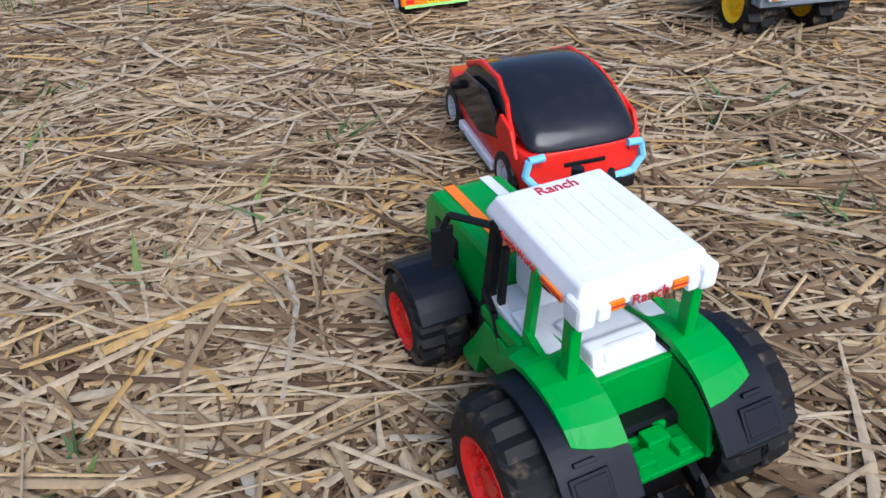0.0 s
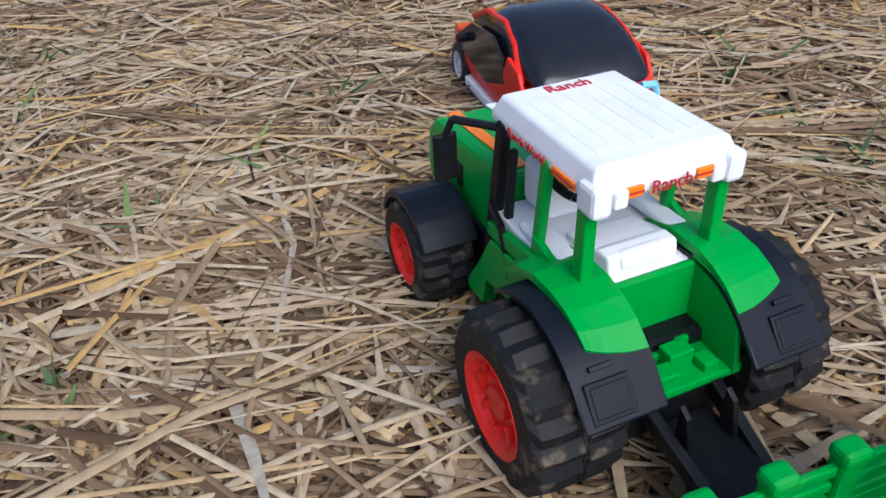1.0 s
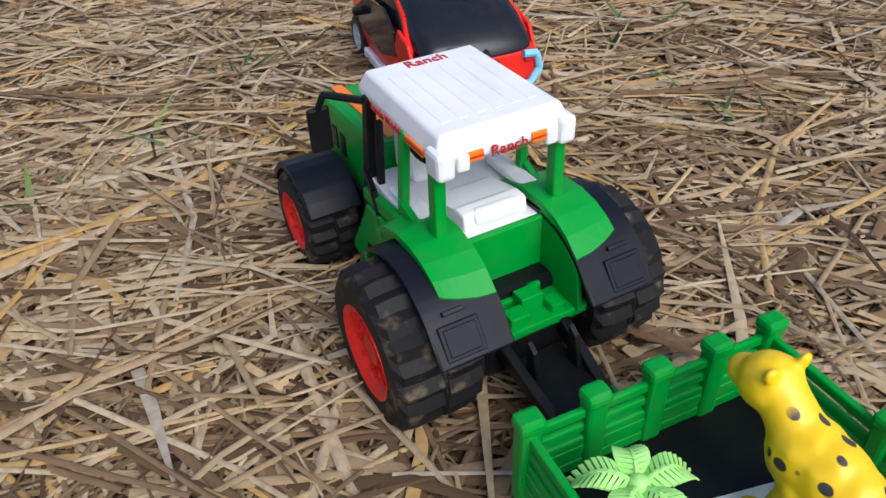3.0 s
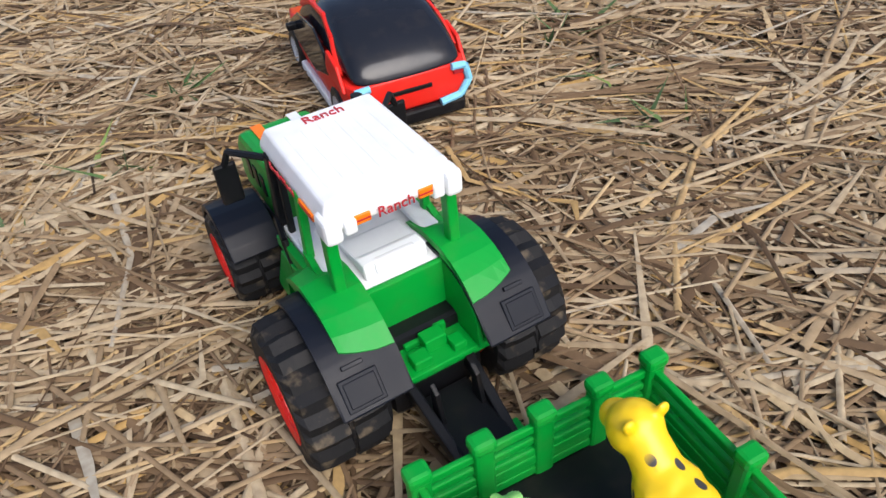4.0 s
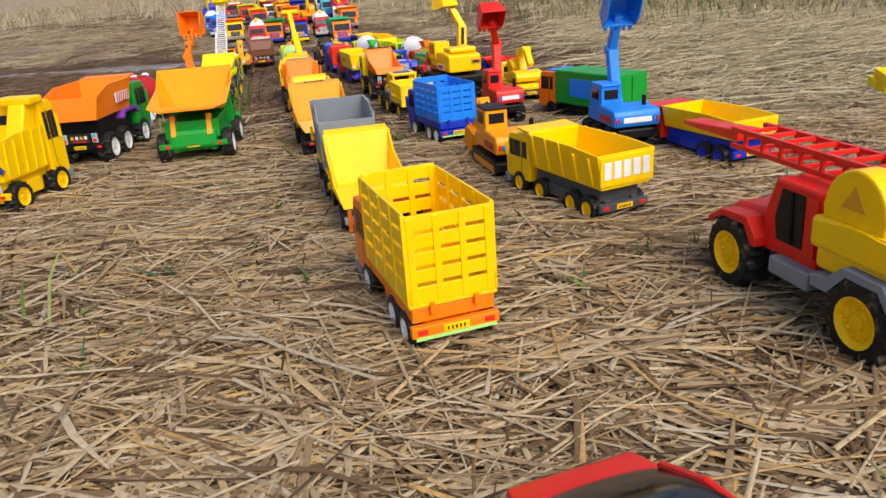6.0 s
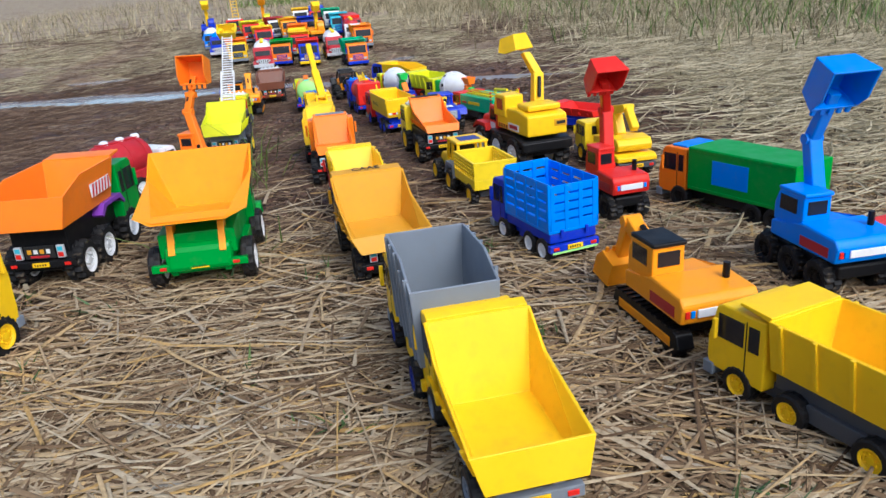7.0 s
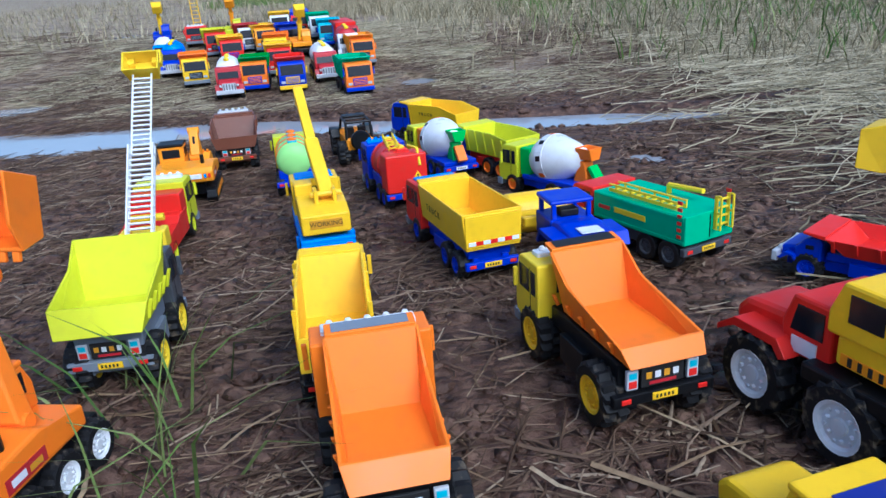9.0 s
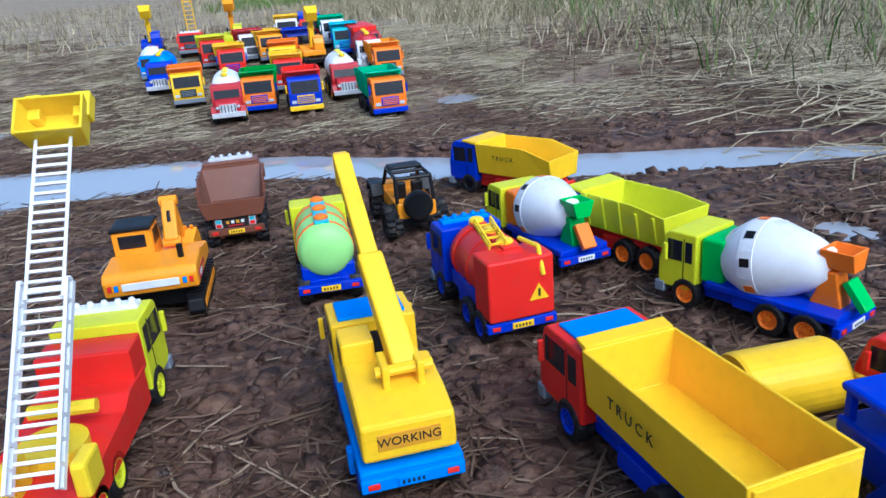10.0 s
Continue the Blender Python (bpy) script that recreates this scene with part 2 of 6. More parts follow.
def tub(wt, wb, y0, y1, z0, z1, t=0.004, tail=1.0, slope=0.0, front=0.0, scoop=0.0, bev=0.0008, knee=None):
    """An open tipping body: top and bottom widths, from y0 (tail) to y1, tail wall's height as a share, overhangs."""
    bm = bmesh.new()
    zt = z0 + (z1 - z0) * tail
    kf, kz = knee or ((0.74, zt + (z1 - zt) * .42) if tail < .5 else (0.35, z1 if tail < 1 else zt))

    def ring(dw, dy, zb, zt_r, zt_f, inner):
        k = t if inner else 0
        return [bm.verts.new(p) for p in (
            (-wb / 2 + k, y0 + slope + k, zb + scoop), (wb / 2 - k, y0 + slope + k, zb + scoop), (wb / 2 - k, y1 - front - k, zb), (-wb / 2 + k, y1 - front - k, zb),
            (-wt / 2 + k, y0 + k, zt_r), (wt / 2 - k, y0 + k, zt_r), (wt / 2 - k, y1 - k, zt_f), (-wt / 2 + k, y1 - k, zt_f),
            (-wt / 2 + k, y0 + (y1 - y0) * kf, kz), (wt / 2 - k, y0 + (y1 - y0) * kf, kz))]
    o, i = ring(0, 0, z0, zt, z1, False), ring(0, 0, z0 + t, zt, z1, True)
    for v, flip in ((o, 0), (i, 1)):
        for f in ((0, 3, 2, 1), (0, 1, 5, 4), (2, 3, 7, 6), (1, 2, 6, 9), (1, 9, 5), (3, 0, 8, 7), (0, 4, 8)):
            q = [v[k] for k in f]
            bm.faces.new(q[::-1] if flip else q)
    for a, b in ((4, 5), (5, 9), (9, 6), (6, 7), (7, 8), (8, 4)):
        bm.faces.new((o[a], o[b], i[b], i[a]))
    return bevel(bm, bev, 1)


WHEELS = {}


def wheel(parent, x, y, z, r, w, hub, chunky=True, mat=None, n=32, cut=.88):
    """A tyre with lugs and, set into both its faces, a rim with spokes and bolts."""
    mat = mat or (TYRE if chunky else CLEAN_TYRE)
    key = (round(r, 4), round(w, 4), chunky, mat.name)
    if key not in WHEELS:
        h = w / 2
        prof = [(r * .5, -h * .72), (r * .57, -h), (r * .86, -h), (r * .97, -h * .86), (r, -h * .55), (r, -h * .06), (r * .96, -h * .03), (r * .96, h * .03), (r, h * .06), (r, h * .55), (r * .97, h * .86), (r * .86, h), (r * .57, h), (r * .5, h * .72)]
        bm = lathe(prof, n, tread=((3, 4, 5, 8, 9, 10), cut if chunky else 0.965, (8, 9, 10)))
        me = bpy.data.meshes.new("tyre")
        bmesh.ops.recalc_face_normals(bm, faces=bm.faces)
        bm.to_mesh(me)
        bm.free()
        me.materials.append(mat)
        WHEELS[key] = me
    key2 = (round(r, 4), round(w, 4), hub.name)
    if key2 not in WHEELS:
        h = w / 2
        bm = lathe([(r * .05, -h * .9), (r * .18, -h * .88), (r * .2, -h * .74), (r * .44, -h * .78), (r * .50, -h * .95), (r * .585, -h * 1.02), (r * .60, -h * .7),
                    (r * .60, h * .7), (r * .585, h * 1.02), (r * .50, h * .95), (r * .44, h * .78), (r * .2, h * .74), (r * .18, h * .88), (r * .05, h * .9)], 20)
        for s in (-1, 1):
            for k in range(6):
                a = k * math.pi / 3
                lathe([(r * .055, s * h * .7), (r * .05, s * h * .95)], 6, bm=bm, at=(0, r * .32 * math.cos(a), r * .32 * math.sin(a)))
                c, sn = math.cos(a + .5), math.sin(a + .5)
                lathe([(r * .045, s * h * .7), (r * .045, s * h * .88)], 5, bm=bm, at=(0, r * .38 * c, r * .38 * sn))
        me = bpy.data.meshes.new("rim")
        bmesh.ops.recalc_face_normals(bm, faces=bm.faces)
        bm.to_mesh(me)
        bm.free()
        me.materials.append(hub)
        WHEELS[key2] = me
    w1 = part("wheel", WHEELS[key], mat, parent, loc=(x, y, z), rot=(random.uniform(0, 90), 0, 0))
    part("rim", WHEELS[key2], hub, w1)
    return w1


def text(body, size, mat, parent, loc, rot, label=""):
    c = bpy.data.curves.new("lettering", "FONT")
    c.body, c.size, c.extrude, c.align_x, c.align_y = body, size, 0.0003, "CENTER", "CENTER"
    c.materials.append(mat)
    ob = new("lettering", c)
    ob.parent = parent
    ob.matrix_basis = pose(*loc, *rot)
    return ob


def axle_set(e, W, r, ws, ys, hub, chunky=True):
    for y in ys:
        for s in (-1, 1):
            wheel(e, s * (W / 2 - ws / 2), y, r, r, ws, hub, chunky)


def anchor(x, y, head, W, yr):
    """The middle of a vehicle whose rear left wheel stands at (x, y)."""
    a = radians(head)
    lx, ly = -W / 2 + 0.008, yr
    return x - (lx * math.cos(a) - ly * math.sin(a)), y - (lx * math.sin(a) + ly * math.cos(a))
# ---- vehicle parts ----
def cab_flat(e, col, W, y0, y1, z0, z1, trim=None, lightbar=None, roof=None):
    h = z1 - z0
    c = part("cab", prism([(y0, z0), (y1 - .004, z0), (y1, z0 + .12 * h), (y1, z0 + .45 * h), (y1 - .012, z1 - .06 * h), (y1 - .02, z1), (y0, z1)], -W / 2, W / 2, .0025), col, e)
    g = SMOKE
    for s in (-1, 1):
        part("side_window", box(s * W / 2 - .0008, s * W / 2 + .0008, y0 + .36 * (y1 - y0), y1 - .016, z0 + .5 * h, z0 + .86 * h, .0005), g, c)
        part("quarter_window", box(s * W / 2 - .0008, s * W / 2 + .0008, y0 + .1 * (y1 - y0), y0 + .28 * (y1 - y0), z0 + .5 * h, z0 + .86 * h, .0005), g, c)
        part("door_line", box(s * W / 2 - .0003, s * W / 2 + .0006, y0 + .31 * (y1 - y0), y0 + .33 * (y1 - y0), z0 + .12 * h, z0 + .9 * h, 0), trim or BLK, c)
        part("headlight", box(s * W * .36 - .009, s * W * .36 + .009, y1 - .002, y1 + .002, z0 + .14 * h, z0 + .25 * h, .001), SIL, c)
        part("mirror", box(s * (W / 2 + .007) - .003, s * (W / 2 + .007) + .003, y1 - .02, y1 - .015, z0 + .5 * h, z0 + .8 * h, .001), trim or col, c)
    part("windscreen", prism([(y1 + .0012, z0 + .5 * h), (y1 - .0098, z0 + .9 * h), (y1 - .0115, z0 + .9 * h), (y1 - .0005, z0 + .5 * h)], -W * .42, W * .42, 0), g, c)
    gr = part("grille", box(-W * .26, W * .26, y1 - .001, y1 + .0025, z0 + .13 * h, z0 + .42 * h, .001), trim or BLK, c)
    for k in range(4):
        z = z0 + (.17 + .06 * k) * h
        part("bar", box(-W * .23, W * .23, y1 + .002, y1 + .0045, z, z + .025 * h, .0004), col if trim else GRY, gr)
    part("bumper", box(-W / 2 - .002, W / 2 + .002, y1 - .012, y1 + .005, z0 - .012, z0 + .005, .002), trim or GRY, e)
    part("rear_window", box(-W * .3, W * .3, y0 - .0012, y0 + .001, z0 + .55 * h, z0 + .85 * h, .0005), g, c)
    if roof:
        part("roof_panel", box(-W * .4, W * .4, y0 + .008, y1 - .028, z1 - .001, z1 + .004, .002), roof, c)
    if lightbar:
        lb = part("light_bar", box(-W * .4, W * .4, y1 - .048, y1 - .028, z1 - .002, z1 + .006, .002), lightbar, c)
        for k in range(5):
            part("lamp", lathe([(.004, 0), (.005, .004), (.003, .008)], 8, "z", at=(-W * .32 + k * W * .16, y1 - .038, z1 + .004)), lightbar, lb)
    return c


def cab_hood(e, col, W, y0, y1, z0, z1, hood=.45, trim=None):
    """A bonneted cab: cabin behind, bonnet and grille ahead."""
    h, ym = z1 - z0, y1 - hood * (y1 - y0)
    c = part("cab", prism([(y0, z0), (ym + .006, z0), (ym + .006, z0 + .5 * h), (ym - .008, z1 - .004), (ym - .014, z1), (y0 + .004, z1), (y0, z1 - .006)], -W * .46, W * .46, .003), col, e)
    part("bonnet", prism([(ym, z0), (y1, z0 + .02 * h), (y1 + .002, z0 + .42 * h), (y1 - .01, z0 + .5 * h), (ym, z0 + .54 * h)], -W * .36, W * .36, .004), col, e)
    gr = part("grille", box(-W * .25, W * .25, y1 - .002, y1 + .004, z0 + .08 * h, z0 + .4 * h, .001), trim or SIL, e)
    for k in range(5):
        part("bar", box(-W * .22 + k * W * .1, -W * .22 + k * W * .1 + .003, y1 + .003, y1 + .0055, z0 + .1 * h, z0 + .38 * h, .0004), BLK, gr)
    part("windscreen", prism([(ym + .0072, z0 + .54 * h), (ym - .0062, z1 - .012), (ym - .008, z1 - .012), (ym + .0055, z0 + .54 * h)], -W * .38, W * .38, 0), SMOKE, c)
    for s in (-1, 1):
        part("side_window", box(s * W * .46 - .0008, s * W * .46 + .0008, y0 + .012, ym - .012, z0 + .55 * h, z1 - .012, .0005), SMOKE, c)
        part("headlight", lathe([(.006, y1 - .002), (.006, y1 + .004), (.003, y1 + .006)], 10, "y", at=(s * W * .31, 0, z0 + .3 * h)), SIL, e)
        part("mudguard", prism([(ym - .004, z0 + .05 * h), (ym + .006, z0 + .3 * h), (y1 - .012, z0 + .3 * h), (y1, z0 + .04 * h), (y1 - .006, z0 + .02 * h), (y1 - .016, z0 + .22 * h), (ym + .008, z0 + .22 * h), (ym + .002, z0)], min(s * W * .36, s * W * .52), max(s * W * .36, s * W * .52), .001), trim if trim else col, e)
    part("bumper", box(-W * .5, W * .5, y1, y1 + .01, z0 - .006, z0 + .012, .002), trim or SIL, e)
    return c


def chassis(e, col, W, y0, y1, z0, z1):
    bm = bmesh.new()
    for s in (-1, 1):
        add_box(bm, s * W * .25 - .006, s * W * .25 + .006, y0, y1, z0, z1)
    for k in range(4):
        y = y0 + (y1 - y0) * (k + .1) / 4
        add_box(bm, -W * .3, W * .3, y, y + .01, z0 + .001, z1 - .001)
    add_box(bm, -W * .42, W * .42, y0 + .3 * (y1 - y0), y0 + .55 * (y1 - y0), z0 + .002, z1 + .002)
    return part("chassis", bevel(bm, .0008, 1), col, e)


def tail(e, W, y, z, col, plate=YEL, lamps=RED, h=.014):
    b = part("rear_bumper", box(-W / 2, W / 2, y - .006, y + .004, z - h / 2, z + h / 2, .0015), col, e)
    p = part("number_plate", box(-.016, .016, y - .0075, y - .005, z - .0045, z + .0045, .0005), plate, b)
    for k in range(5):
        part("plate_mark", box(-.012 + k * .005, -.0095 + k * .005, y - .0079, y - .0072, z - .002, z + .002, 0), INK, p)
    for s in (-1, 1):
        part("tail_lamp", box(s * W * .38 - .006, s * W * .38 + .006, y - .0075, y - .005, z - .003, z + .003, .0008), lamps, b)
    return b


def ribs(e, W, y0, y1, z0, z1, n, col, wt=None):
    for k in range(n):
        y = y0 + (y1 - y0) * (k + .5) / n
        for s in (-1, 1):
            part("rib", box(s * W / 2 - .0015, s * W / 2 + .0025, y - .0025, y + .0025, z0, z1, .0008), col, e)


def slat_panel(bed, col, x0, x1, y0, y1, z0, z1, n, gap=.24):
    """One stake wall of the bed: a sill, posts and n slats with gaps."""
    p = part("stake_panel", box(x0, x1, y0, y1, z0, z0 + (z1 - z0) * .2, .0008), col, bed)
    h = (z1 - z0) * .8 / n
    for k in range(n):
        za = z0 + (z1 - z0) * .2 + k * h
        part("slat", box(x0 + .0004, x1 - .0004, y0 + .0004, y1 - .0004, za + h * gap, za + h + (.0 if k < n - 1 else .002), .0006), col, p)
    along_x = (x1 - x0) > (y1 - y0)
    m = 4 if along_x else 5
    for k in range(m):
        f = (k + .0) / (m - 1)
        if along_x:
            a = x0 + .004 + (x1 - x0 - .008) * f
            part("post", box(a - .004, a + .004, y0 - .001, y1 + .001, z0, z1, .0008), col, p)
        else:
            a = y0 + .004 + (y1 - y0 - .008) * f
            part("post", box(x0 - .001, x1 + .001, a - .004, a + .004, z0, z1, .0008), col, p)


# ---- kinds of toy vehicles ----
def dump_truck(label, x, y, head, cab=YEL, bed=YEL, base=DGR, hub=YEL, L=.27, W=.105, r=.027, ws=.026, ztop=.165, cabtop=.14, wt=None, tail_h=.55, slope=.0, front=.03,
               bonnet=False, chunky=True, axles=3, lightbar=None, sign="", z0=None, trim=None, at_middle=False, canopy=True, teeth=False, name="toy_dump_truck", marks=None, scoop=0.0, lean=0, wb=None, rib=True, by_bed=False, tailgate=None, back=.5, hood=.34, roof=None):
    ys = [-L * .36, -L * .36 + 2.15 * r, L * .30] if axles == 3 else ([-L * .33, L * .30] if axles == 2 else [-L * .38, -L * .38 + 2.1 * r, L * .1, L * .34])
    cx, cy = anchor(x, y, head, (wt or W * 1.08) + .016, L * .2) if by_bed else anchor(x, y, head, W, ys[0])
    e = thing(name, label, "toy truck", cx, cy, head, lean=lean)
    wt = wt or W * 1.08
    zb = z0 or r * 2 + .006
    axle_set(e, W, r, ws, ys, hub, chunky)
    chassis(e, base, W, -L * .46, L * .46, r * .8, r * 1.7)
    part("underframe", box(-W * .36, W * .36, -L * .44, L * .2, r * 1.6, zb - .002, .002), base, e)
    (cab_hood if bonnet else cab_flat)(e, cab, W * .96, L * .22, L / 2, r * 1.3, cabtop, trim=trim, **({} if bonnet else {"lightbar": lightbar, "roof": roof}))
    b = part("tipping_bed", tub(wt, wb or W * .9, -L * back, L * .20, zb, ztop, .0035, tail_h, slope, front, scoop), bed, e)
    if canopy:
        part("canopy", prism([(L * .195, ztop - .004), (L * hood, ztop + .002), (L * hood, ztop + .006), (L * .195, ztop + .003)], -wt * .47, wt * .47, .001), bed, b)
        if sign:
            part("sign", prism([(L * .205, ztop + .0038), (L * (hood - .01), ztop + .0063), (L * (hood - .01), ztop + .0068), (L * .205, ztop + .0043)], -wt * .40, wt * .40, 0), marks or INK, b)
    for k in range(5 if rib else 0):
        yy = -L * (back - .08) + k * L * (back + .12) / 4.4
        for s in (-1, 1):
            part("rib", arm_box((s * ((wb or W * .9) / 2 + .001), yy, zb + .004), (s * (wt / 2 + .001), yy, (zb + (ztop - zb) * max(tail_h, .2) * .9 if tail_h < .5 else ztop - .012 * (k < 2))), .005, .005, .005, bev=.0006), bed, b)
    if tailgate:
        zt = zb + (ztop - zb) * tail_h
        tg = part("tailgate", box(-wt * .46, wt * .46, -L / 2 - .003, -L / 2 + .001, zb + .006, zt - .004, .001), bed, b)
        if tailgate == "stripes":
            for j in range(7):
                part("reflector_strip", box(-wt * .42 + j * wt * .12, -wt * .42 + (j + 1) * wt * .12, -L / 2 - .0042, -L / 2 - .0028, zb + .010, zb + .017, 0), RED if j % 2 else WHI, tg)
        else:
            for j in range(5):
                part("tail_panel", box(-wt * .40 + j * wt * .165, -wt * .40 + j * wt * .165 + wt * .12, -L / 2 - .0042, -L / 2 - .0028, zb + .018, zt - .012, .0006), WHI, tg)
    if chunky:
        for s in (-1, 1):
            lampc = part("lamp_housing", box(s * W * .27 - .007, s * W * .27 + .007, -L * .475, -L * .455, r * 1.5, r * 2.1, .001), SIL, e)
            part("lens", box(s * W * .27 - .005, s * W * .27 + .005, -L * .478, -L * .474, r * 1.56, r * 1.78, .0005), RED, lampc)
            part("lens", box(s * W * .27 - .005, s * W * .27 + .005, -L * .478, -L * .474, r * 1.84, r * 2.04, .0005), CYAN, lampc)
        st = part("rear_sticker", box(-W * .19, W * .19, -L * .472, -L * .458, r * 1.5, r * 2.1, .001), INK, e)
        for j in range(4):
            part("sticker_mark", box(-W * .15 + j * W * .08, -W * .10 + j * W * .08, -L * .4745, -L * .4715, r * 1.75, r * 1.95, 0), WHI if j % 2 else GOLD, st)
        part("sticker_mark", box(-W * .12, W * .12, -L * .4745, -L * .4715, r * 1.56, r * 1.66, 0), CRIM, st)
    for s in (-1, 1):
        part("ram", tube([(s * W * .2, 0, r * 1.6), (s * W * .2, L * .08, zb - .004)], .005), SIL, e)
    tail(e, W * .9, -L * .47, r * 1.25, base)
    return e


def stake_truck(label, x, y, head, cab=ORA, bed=YEL, base=ORA, hub=WHI, L=.27, W=.105, r=.024, ztop=.172, cabtop=.135, trim=None):
    """x, y: the front left corner of the bed."""
    ys = [-L * .38, -L * .38 + 2.1 * r, L * .28]
    cx, cy = anchor(x, y, head, W + .016, L * .22)
    e = thing("toy_stake_truck", label, "toy truck", cx, cy, head)
    axle_set(e, W, r, .02, ys, hub, False)
    chassis(e, base, W, -L * .46, L * .46, r * .9, r * 1.7)
    part("side_skirt", box(-W * .47, W * .47, -L * .49, L * .22, r * 1.75, r * 2.5, .002), base, e)
    cab_flat(e, cab, W * .97, L * .24, L / 2, r * 1.2, cabtop, trim)
    z0 = r * 2.55
    b = part("bed_floor", box(-W * .5, W * .5, -L / 2, L * .22, z0, z0 + .005, .001), bed, e)
    t = .004
    slat_panel(b, bed, -W / 2, -W / 2 + t, -L / 2, L * .22, z0 + .005, ztop, 4)
    slat_panel(b, bed, W / 2 - t, W / 2, -L / 2, L * .22, z0 + .005, ztop, 4)
    slat_panel(b, bed, -W / 2 + t, W / 2 - t, -L / 2, -L / 2 + t, z0 + .005, ztop - .004, 4)
    slat_panel(b, bed, -W / 2 + t, W / 2 - t, L * .22 - t, L * .22, z0 + .005, ztop + .004, 4)
    tb = tail(e, W, -L * .49, r * 1.35, base)
    part("sticker_strip", box(-W * .46, W * .46, -L * .49 - .0072, -L * .49 - .0058, r * 1.35 - .0095, r * 1.35 - .0055, 0), MINT, tb)
    for s in (-1, 1):
        part("hook", box(s * W * .25 - .003, s * W * .25 + .003, -L / 2 - .004, -L / 2, z0 - .008, z0 + .006, .001), base, e)
    return e


def digger(label, x, y, head, body=AMB, roofc=BLK, base=BLK, arm=None, boom=((0, .05, .11), (0, .12, .19), (0, .17, .10)), tracks=True, L=.17, W=.105, bucket=None, turn=0, name="toy_excavator", plate=WHI, zdeck=.05, cabside=-1, link=.016, hub=BLK):
    """A tracked excavator: boom runs forward from the house."""
    cx, cy = anchor(x, y, head, W, -L * .4)
    e = thing(name, label, "toy excavator", cx, cy, head)
    arm, bucket = arm or body, bucket or body
    for s in (-1, 1):
        xs = s * (W / 2 - .013)
        prof = [(-L / 2 + .012, 0), (L / 2 - .012, 0), (L / 2, .016), (L / 2 - .006, .034), (L / 2 - .016, .04), (-L / 2 + .016, .04), (-L / 2 + .006, .034), (-L / 2, .016)]
        tr = part("track", prism(prof, xs - .013, xs + .013, .002), base, e)
        part("track_frame", box(xs - .0138, xs + .0138, -L / 2 + .02, L / 2 - .02, .012, .028, .002), body, tr)
        for k in range(12):
            yy = -L / 2 + .016 + k * (L - .032) / 11
            part("track_pad", box(xs - .0142, xs + .0142, yy - .003, yy + .003, .039, .042, .0006), base, tr)
    part("undercarriage", box(-W * .3, W * .3, -L * .3, L * .3, .018, .046, .003), base, e)
    house(e, body, roofc, arm, bucket, boom, W, zdeck, L, plate, cabside, link)
    return e


